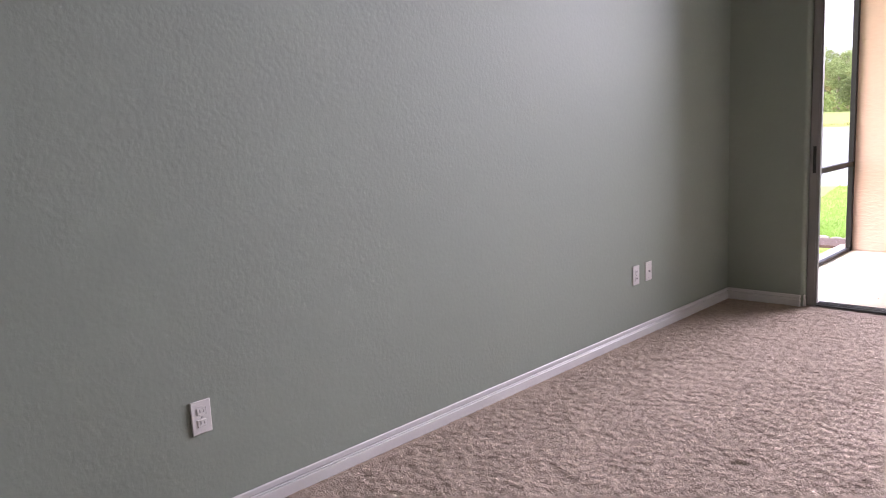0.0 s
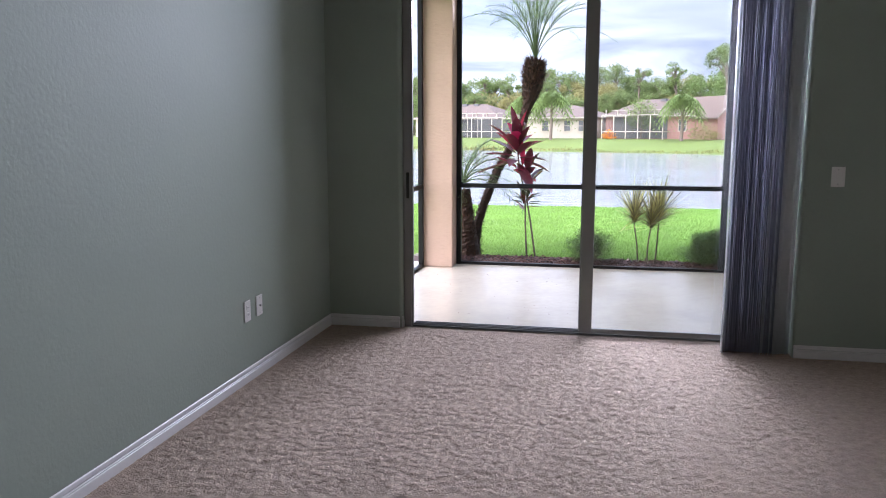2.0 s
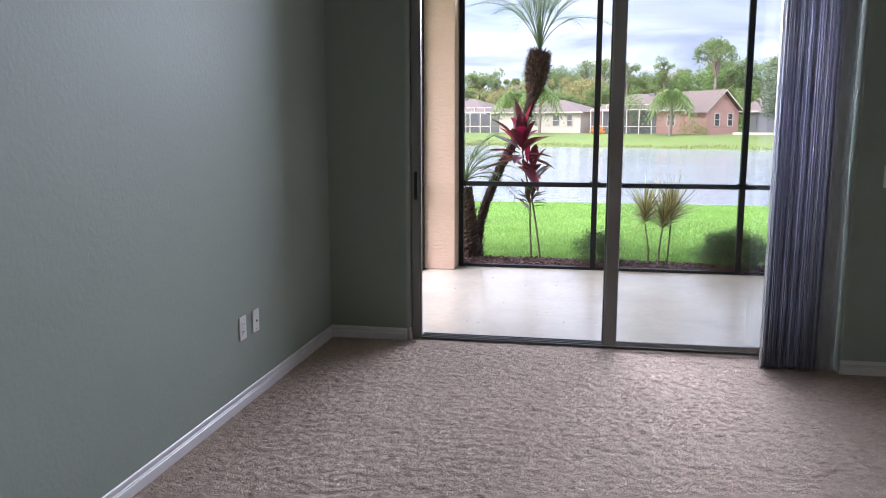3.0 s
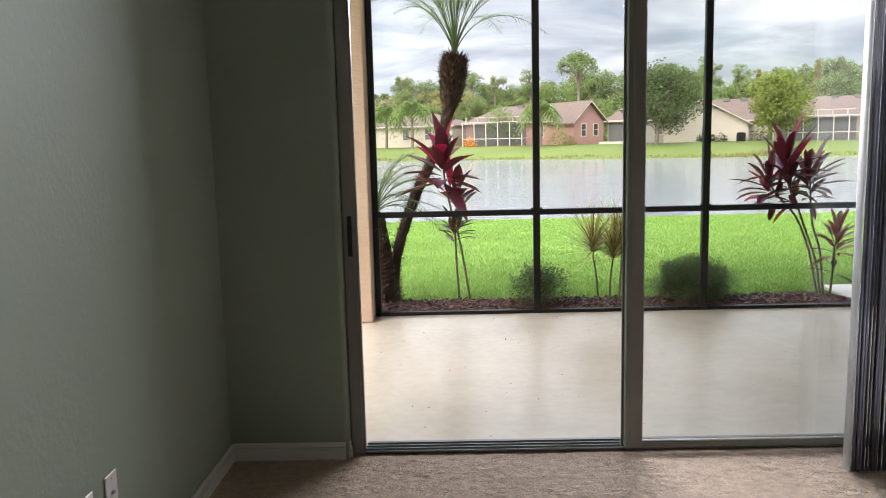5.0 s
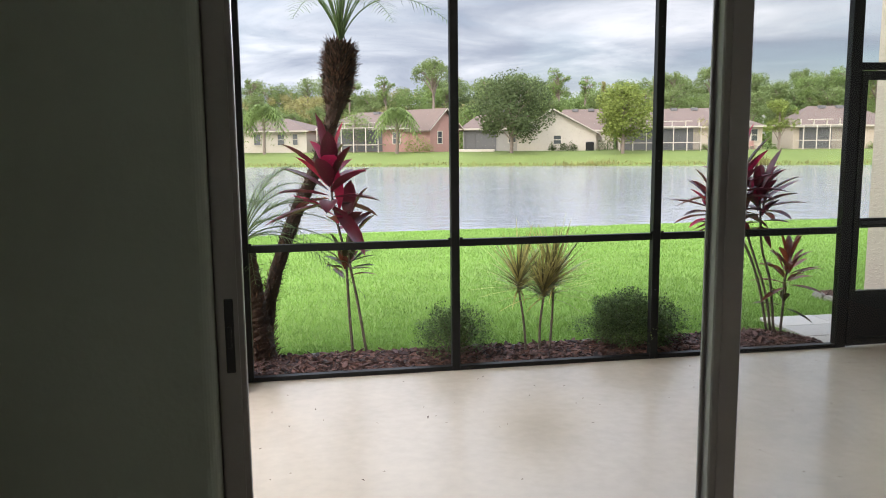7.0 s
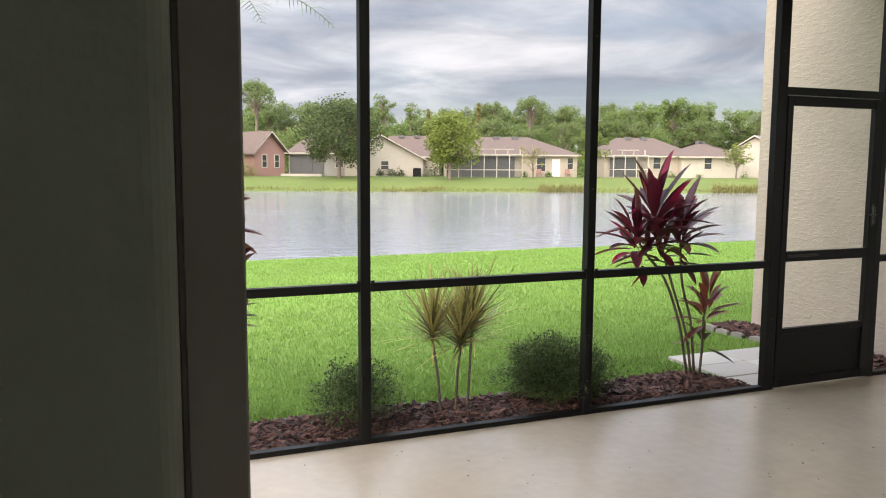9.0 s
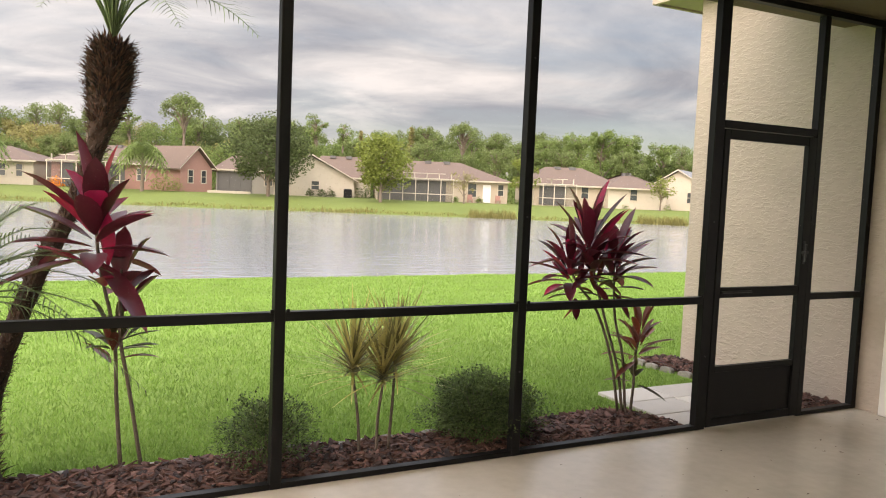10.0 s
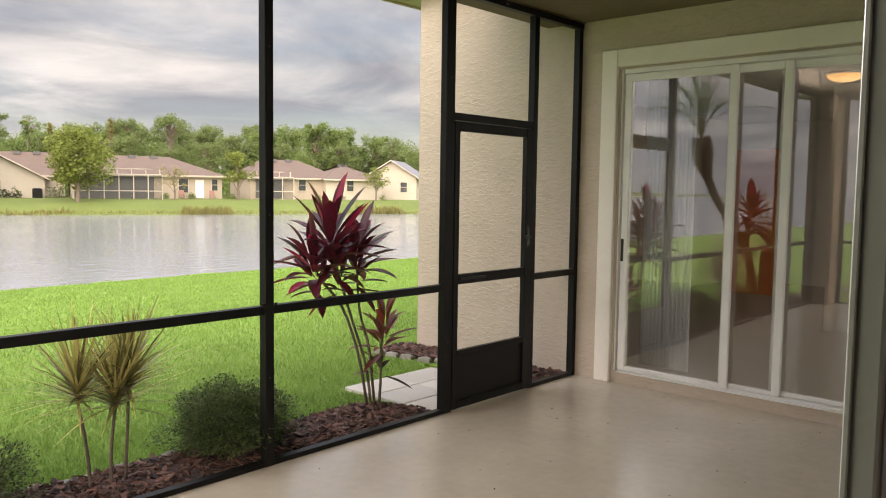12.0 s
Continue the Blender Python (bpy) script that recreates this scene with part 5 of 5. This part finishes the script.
F_OAK, F_LIME, F_MID, F_PINE, F_YEL = (foliage("oak_leaves", (0.10, 0.128, 0.05)), foliage("lime_leaves", (0.22, 0.26, 0.062)), foliage("green_leaves", (0.20, 0.265, 0.085)),
                                        foliage("pine_needles", (0.195, 0.245, 0.09)), foliage("autumn_leaves", (0.30, 0.275, 0.11)))
F_ORANGE = foliage("orange_blossom", (0.75, 0.30, 0.03))
BARK = surface("grey_brown_bark", (0.20, 0.155, 0.12), 0.9, vary=0.3, scale=3, fine=20, bump=0.6, bump_scale=14, depth=0.02)


def tree_mesh(height, crown_w, crown_lo, n, mat, style, leaf_size=0.30, seed=1):
    """A trunk with limbs, and a crown of leaf clumps; both rooted at the origin. Returns two meshes."""
    r = random.Random(seed)
    tv, tf = tube(bezier([(0, 0, -0.4), (0.1, 0, height * 0.3), (-0.1, 0.1, height * 0.6), (0, 0, height * 0.92)], 10), np.linspace(0.028 * height, 0.006 * height, 11), 8, 0.1)
    clumps = []
    k = 16 if style == "round" else 24
    for i in range(k):
        a = i * 2.39996 + r.uniform(-0.4, 0.4)
        s = (i + 0.5) / k
        if style == "round":
            z = crown_lo + (height - crown_lo) * (0.12 + 0.80 * s)
            rad = crown_w / 2 * math.sqrt(max(1 - (2 * s - 0.9) ** 2 * 0.85, 0.05)) * r.uniform(0.45, 0.85)
            size = crown_w * r.uniform(0.16, 0.27)
        elif style == "cone":
            z = crown_lo + (height - crown_lo) * s
            rad = crown_w / 2 * (1.02 - s) * r.uniform(0.5, 1.0)
            size = crown_w * (0.10 + 0.16 * (1 - s))
        elif style == "umbrella":
            rad = crown_w / 2 * math.sqrt(s) * r.uniform(0.75, 1.0)
            z = crown_lo + (height - crown_lo) * (0.95 - 0.75 * (2 * rad / crown_w) ** 2 * r.uniform(0.5, 1.0))
            size = crown_w * r.uniform(0.10, 0.17)
        else:
            z = crown_lo + (height - crown_lo) * (0.25 + 0.7 * r.random())
            rad = crown_w / 2 * r.uniform(0.1, 0.95)
            size = crown_w * r.uniform(0.10, 0.20)
        c = np.array((rad * math.cos(a), rad * math.sin(a), z))
        clumps.append((c, size))
        lv, lf = tube(bezier([(0, 0, max(z - rad * 0.9, crown_lo * 0.8)), c * (0.5, 0.5, 1) - (0, 0, 0.15 * rad), c], 4), np.linspace(0.010 * height, 0.003 * height, 5), 5)
        k0 = len(tv); tv += lv; tf += [tuple(q + k0 for q in ff) for ff in lf]
    v, f = [], []
    for i in range(n):
        c, size = clumps[r.randrange(len(clumps))]
        d = np.array((r.gauss(0, 1), r.gauss(0, 1), r.gauss(0, 0.75)))
        d = d / (np.linalg.norm(d) + 1e-6) * r.random() ** 0.45
        p = c + d * size
        a, e = r.uniform(0, 6.283), r.uniform(-0.6, 0.9)
        x = np.array((math.cos(a) * math.cos(e), math.sin(a) * math.cos(e), math.sin(e)))
        y = np.cross(x, (r.gauss(0, 1), r.gauss(0, 1), r.gauss(0, 1))); y /= np.linalg.norm(y) + 1e-6
        L, Wd = leaf_size * r.uniform(0.6, 1.3), leaf_size * r.uniform(0.35, 0.7)
        k0 = len(v)
        v += [p - x * L * 0.5, p + y * Wd * 0.5, p + x * L * 0.5, p - y * Wd * 0.5]
        f.append((k0, k0 + 1, k0 + 2, k0 + 3))
    out = []
    for nm, vv, ff, mt in (("trunk", tv, tf, BARK), ("crown", v, f, mat)):
        me = bpy.data.meshes.new(nm)
        me.from_pydata([tuple(q) for q in vv], [], [tuple(q) for q in ff])
        out.append(finish(me, mt))
    return out


def plant_tree(name, meshes, u, v, turn, scale, label, category="tree", group="", z=None):
    x, y = far_xy(u, v)
    ob = thing(name, (x, y, ground_z(x, y) if z is None else z), label, category, group)
    ob.rotation_euler = (0, 0, turn)
    ob.scale = scale
    for nm, me in zip(("trunk", "crown"), meshes):
        o = new(nm, me)
        o.parent = ob
    return ob


plant_tree("oak_tree", tree_mesh(7.7, 8.0, 1.6, 9500, F_OAK, "round", 0.33, 3), 25.1, -5.6, 0.3, (1, 1, 1), "broad dark green oak on the far bank")
plant_tree("maple_tree", tree_mesh(6.8, 6.0, 1.3, 7000, F_LIME, "round", 0.32, 4), 36.6, -7.5, 1.0, (1, 1, 1), "bright lime green shade tree on the far bank")
plant_tree("young_tree", tree_mesh(5.0, 3.6, 1.0, 1500, F_LIME, "open", 0.28, 5), 52.3, -3.8, 1.0, (1, 1, 1), "slender pale green young tree on the far bank")
plant_tree("young_tree", tree_mesh(3.4, 3.0, 0.9, 500, F_YEL, "open", 0.2, 6), 45.6, -5.0, 0.4, (1, 1, 1), "thin sparse young tree before the pool cage")
plant_tree("young_tree", tree_mesh(3.8, 3.4, 0.9, 900, F_LIME, "open", 0.24, 7), 68.0, -4.0, 0.4, (1, 1, 1), "thin sparse young tree beside the low house")
plant_tree("young_tree", tree_mesh(4.6, 4.0, 1.0, 1300, F_MID, "round", 0.26, 8), 6.8, -1.5, 0.4, (1, 1, 1), "small green tree beside the pink house")

KINDS = [(tree_mesh(11.0, 7.5, 4.8, 6200, F_PINE, "open", 0.32, 21), "tall open pine in the wood behind the houses"),
         (tree_mesh(9.6, 8.0, 2.0, 6600, F_MID, "round", 0.34, 22), "full green tree in the wood behind the houses"),
         (tree_mesh(10.4, 6.0, 4.2, 6400, F_PINE, "open", 0.30, 23), "dark pine in the wood behind the houses"),
         (tree_mesh(9.2, 7.0, 1.8, 5600, F_YEL, "open", 0.32, 24), "yellowing tree in the wood behind the houses"),
         (tree_mesh(11.2, 4.0, 2.0, 1700, F_YEL, "cone", 0.45, 25), "narrow russet cypress in the wood behind the houses"),
         (tree_mesh(9.0, 7.6, 1.6, 6600, F_OAK, "round", 0.34, 26), "dark green oak in the wood behind the houses")]
u = -75.0
while u < 128:
    for v_, zoom in ((18, 0.70), (26, 0.87), (36, 1.04)):
        k = rng.choices(range(6), (5, 2.5, 3, 2.4 if u < 30 else 0.6, 0.6, 2))[0]
        me, lab = KINDS[k]
        s = zoom * rng.uniform(0.66, 1.02)
        plant_tree("wood_tree", me, u + rng.uniform(-1.5, 1.5), v_ + rng.uniform(-3, 3), rng.uniform(0, 6.28), (s, s, s * rng.uniform(0.94, 1.06)), lab, "tree", "wood behind the houses", z=0.0)
    u += 3.9
# tall slash pines that stand over the rest
TALL = [tree_mesh(13.0, 4.6, 8.6, 1900, F_PINE, "open", 0.30, 31), tree_mesh(12.0, 3.8, 7.4, 1500, F_MID, "open", 0.30, 32), tree_mesh(12.6, 5.2, 9.4, 1700, F_PINE, "round", 0.30, 33)]
u = -74.0
while u < 126:
    s = rng.uniform(0.66, 0.88)
    plant_tree("pine_tree", TALL[rng.randrange(3)], u, 30 + rng.uniform(-5, 8), rng.uniform(0, 6.28), (s, s, s), "tall slender pine with a small open crown", "tree", "wood behind the houses", z=0.0)
    u += rng.uniform(3.0, 8.0)
# the trees that mark the skyline
UMBRELLA = tree_mesh(12.4, 6.0, 7.4, 4600, F_PINE, "umbrella", 0.26, 41)
SLIM = tree_mesh(10.4, 3.4, 6.4, 1300, F_MID, "open", 0.26, 42)
FULL = tree_mesh(10.4, 5.2, 3.6, 5200, F_MID, "open", 0.28, 43)
CYPRESS = tree_mesh(9.8, 2.6, 3.0, 1500, F_YEL, "cone", 0.28, 44)
for me, u, v_, s, lab in ((UMBRELLA, 11.2, 22, 1.0, "tall pine with a flat spreading open crown"), (UMBRELLA, 49.3, 22, 0.85, "tall pine with a flat spreading open crown"),
                          (SLIM, 4.1, 22, 1.0, "slim pine with a small open crown"), (SLIM, 28.8, 22, 1.04, "slim pine with a small open crown"), (SLIM, 32.6, 23, 0.95, "slim pine with a small open crown"),
                          (CYPRESS, 42.0, 22, 1.0, "narrow russet cypress over the wood"), (CYPRESS, 35.0, 23, 0.92, "narrow russet cypress over the wood"),
                          (FULL, 61.0, 20, 0.86, "full green pine at the end of the wood"), (FULL, 65.5, 19, 0.94, "full green pine at the end of the wood"), (FULL, 69.6, 22, 1.03, "full green pine at the end of the wood"),
                          (FULL, 73.6, 22, 0.97, "full green pine at the end of the wood"), (FULL, 78.0, 20, 0.88, "full green pine at the end of the wood")):
    plant_tree("pine_tree" if me is not CYPRESS else "cypress_tree", me, u, v_, u, (s, s, s), lab, "tree", "wood behind the houses", z=0.0)
# understorey that closes the wood towards the ground
def undergrowth(n, u0, u1, v0, v1, top, mat, label):
    """Loose leaf clumps that close the wood between the trunks."""
    q, f = [], []
    for k in range(n):
        uu, vv = rng.uniform(u0, u1), rng.uniform(v0, v1)
        x, y = far_xy(uu, vv)
        edge = top * (0.72 + 0.38 * noise.noise(Vector((uu * 0.16, vv * 0.1, top))))
        p = np.array((x, y, edge * rng.random() ** 0.8))
        a, ln = rng.uniform(0, 6.283), rng.uniform(0.22, 0.55)
        d = np.array((math.cos(a), math.sin(a), rng.uniform(-0.5, 0.5))) * ln / 2
        e = np.array((-math.sin(a) * 0.3, math.cos(a) * 0.3, 0.9)) * ln * 0.4
        k0 = len(q)
        q += [p - d, p - e, p + d, p + e]
        f.append((k0, k0 + 1, k0 + 2, k0 + 3))
    tagged(lump("understorey", q, f, mat), label, "undergrowth", kind="stuff")


undergrowth(24000, -80, 130, 14, 24, 4.2, F_MID, "dense green understorey of the wood")
undergrowth(26000, -60, 28, 24, 36, 8.6, F_YEL, "yellowing thicket deep in the wood")
undergrowth(26000, 20, 120, 24, 36, 8.4, F_MID, "green thicket deep in the wood")


def far_palm(u, v, h, r, n, label):
    x, y = far_xy(u, v)
    z = ground_z(x, y)
    ob = thing("palm_tree", (x, y, z), label, "palm tree")
    tv, tf = tube(bezier([(x, y, z - 0.3), (x + 0.1, y, z + h * 0.5), (x, y, z + h)], 8), np.linspace(0.20, 0.13, 9), 8, 0.1)
    lump("trunk", tv, tf, BARK, ob)
    v_, f_ = [], []
    for k in range(n):
        a = k * 2.39996
        el = radians(75 - 95 * (k + 0.5) / n)
        way = np.array((math.cos(a) * math.cos(el), math.sin(a) * math.cos(el), math.sin(el)))
        side = np.cross(way, (0, 0, 1)); side /= np.linalg.norm(side)
        for i in range(10):
            s = i / 9
            p = np.array((x, y, z + h)) + way * r * s - np.array((0, 0, 1)) * r * 0.95 * s ** 2
            for sg in (-1, 1):
                blade(v_, f_, p, sg * side + way * 0.4 + np.array((0, 0, -0.5)), 1.0 * math.sin(math.pi * min(0.15 + 0.85 * s, 0.97)) + 0.1, 0.14, 0.7, 2)
    lump("crown", v_, f_, F_MID, ob, "drooping feathered fronds")


far_palm(-2.8, -5.6, 4.9, 3.0, 46, "queen palm with drooping fronds on the far bank")
far_palm(-6.6, -4.6, 4.5, 2.9, 46, "queen palm with drooping fronds beside another palm")
far_palm(12.6, -5.6, 4.3, 2.9, 46, "queen palm with drooping fronds before the pink house")


def mound(name, u, v, r, h, n, mat, label, category="shrub", size=0.22):
    x, y = far_xy(u, v)
    z = ground_z(x, y)
    ob = thing(name, (x, y, z), label, category)
    v_, f_ = [], []
    for k in range(n):
        a, c = rng.uniform(0, 6.283), rng.random()
        rr = rng.random() ** 0.4
        q = math.sqrt(max(1 - c * c, 0))
        p = np.array((x + r * rr * q * math.cos(a) * rng.uniform(0.8, 1.1), y + r * rr * q * math.sin(a), z + 0.05 + h * rr * c * rng.uniform(0.8, 1.1)))
        leaf(v_, f_, p, (rng.gauss(0, 1), rng.gauss(0, 1), rng.gauss(0.3, 0.7)), size * rng.uniform(0.6, 1.3), size * 0.5, 0.2, 0.1, 2)
    lump("leaves", v_, f_, mat, ob)
    return ob


mound("shrub", 14.6, -3.6, 1.9, 1.9, 700, F_LIME, "tall green shrub before the pink gable")
mound("flowering_shrub", 3.7, -3.6, 0.95, 1.0, 420, F_ORANGE, "round shrub covered in orange blossom", size=0.2)
for uu, r in ((29.2, 0.55), (30.4, 0.6), (31.4, 0.7)):
    mound("shrub", uu, -0.6, r, 0.95, 220, F_OAK, "clipped dark hedge shrub beside the off-white house")
mound("shrub", 35.2, -1.0, 1.3, 1.5, 400, F_OAK, "dark shrub between two houses")
for uu, r in ((45.3, 0.5), (48.0, 0.5), (52.2, 0.6), (62.0, 0.6), (65.0, 0.5), (70.0, 0.7)):
    mound("shrub", uu, -0.8, r, 0.7, 160, F_MID, "low green foundation shrub beside a house")
for uu, vv, s in ((47.0, -0.7, 1), (50.2, -0.7, -1)):
    ch = thing("garden_chair", tuple(far_pose(uu, vv, 0.0).translation), "small dark red garden chair beside the cream house", "chair")
    for nm, b in (("seat", (-0.28, 0.28, -0.28, 0.28, 0.38, 0.44)), ("backrest", (-0.28, 0.28, 0.22, 0.28, 0.44, 0.95)), ("leg", (-0.28, -0.22, -0.28, -0.22, 0, 0.38)), ("leg", (0.22, 0.28, -0.28, -0.22, 0, 0.38)), ("leg", (-0.28, -0.22, 0.22, 0.28, 0, 0.38)), ("leg", (0.22, 0.28, 0.22, 0.28, 0, 0.38))):
        cb = bx(*b, 0.01)
        bmesh.ops.transform(cb, matrix=far_pose(uu, vv), verts=cb.verts)
        part(nm, cb, PINK, ch)

# reeds and tall grass along the far waterline
REED = foliage("straw_green_reeds", (0.27, 0.25, 0.09))
rv, rfc = [], []
for u0, u1, n, hgt in ((-40, 90, 5200, 0.28), (45, 49.5, 900, 0.85), (62, 67, 900, 0.9), (30, 36, 250, 0.5), (-12, -6, 300, 0.6)):
    for k in range(n):
        uu, vv = rng.uniform(u0, u1), -13.3 + rng.gauss(0, 0.4)
        x, y = far_xy(uu, vv)
        blade(rv, rfc, (x, y, ground_z(x, y) - 0.03), (rng.gauss(0, 0.3), rng.gauss(0, 0.3), 1), hgt * rng.uniform(0.5, 1.2), 0.07, 0.1, 1)
tagged(lump("reeds", rv, rfc, REED), "straw coloured reeds and rough grass along the far shore", "reeds", kind="stuff")
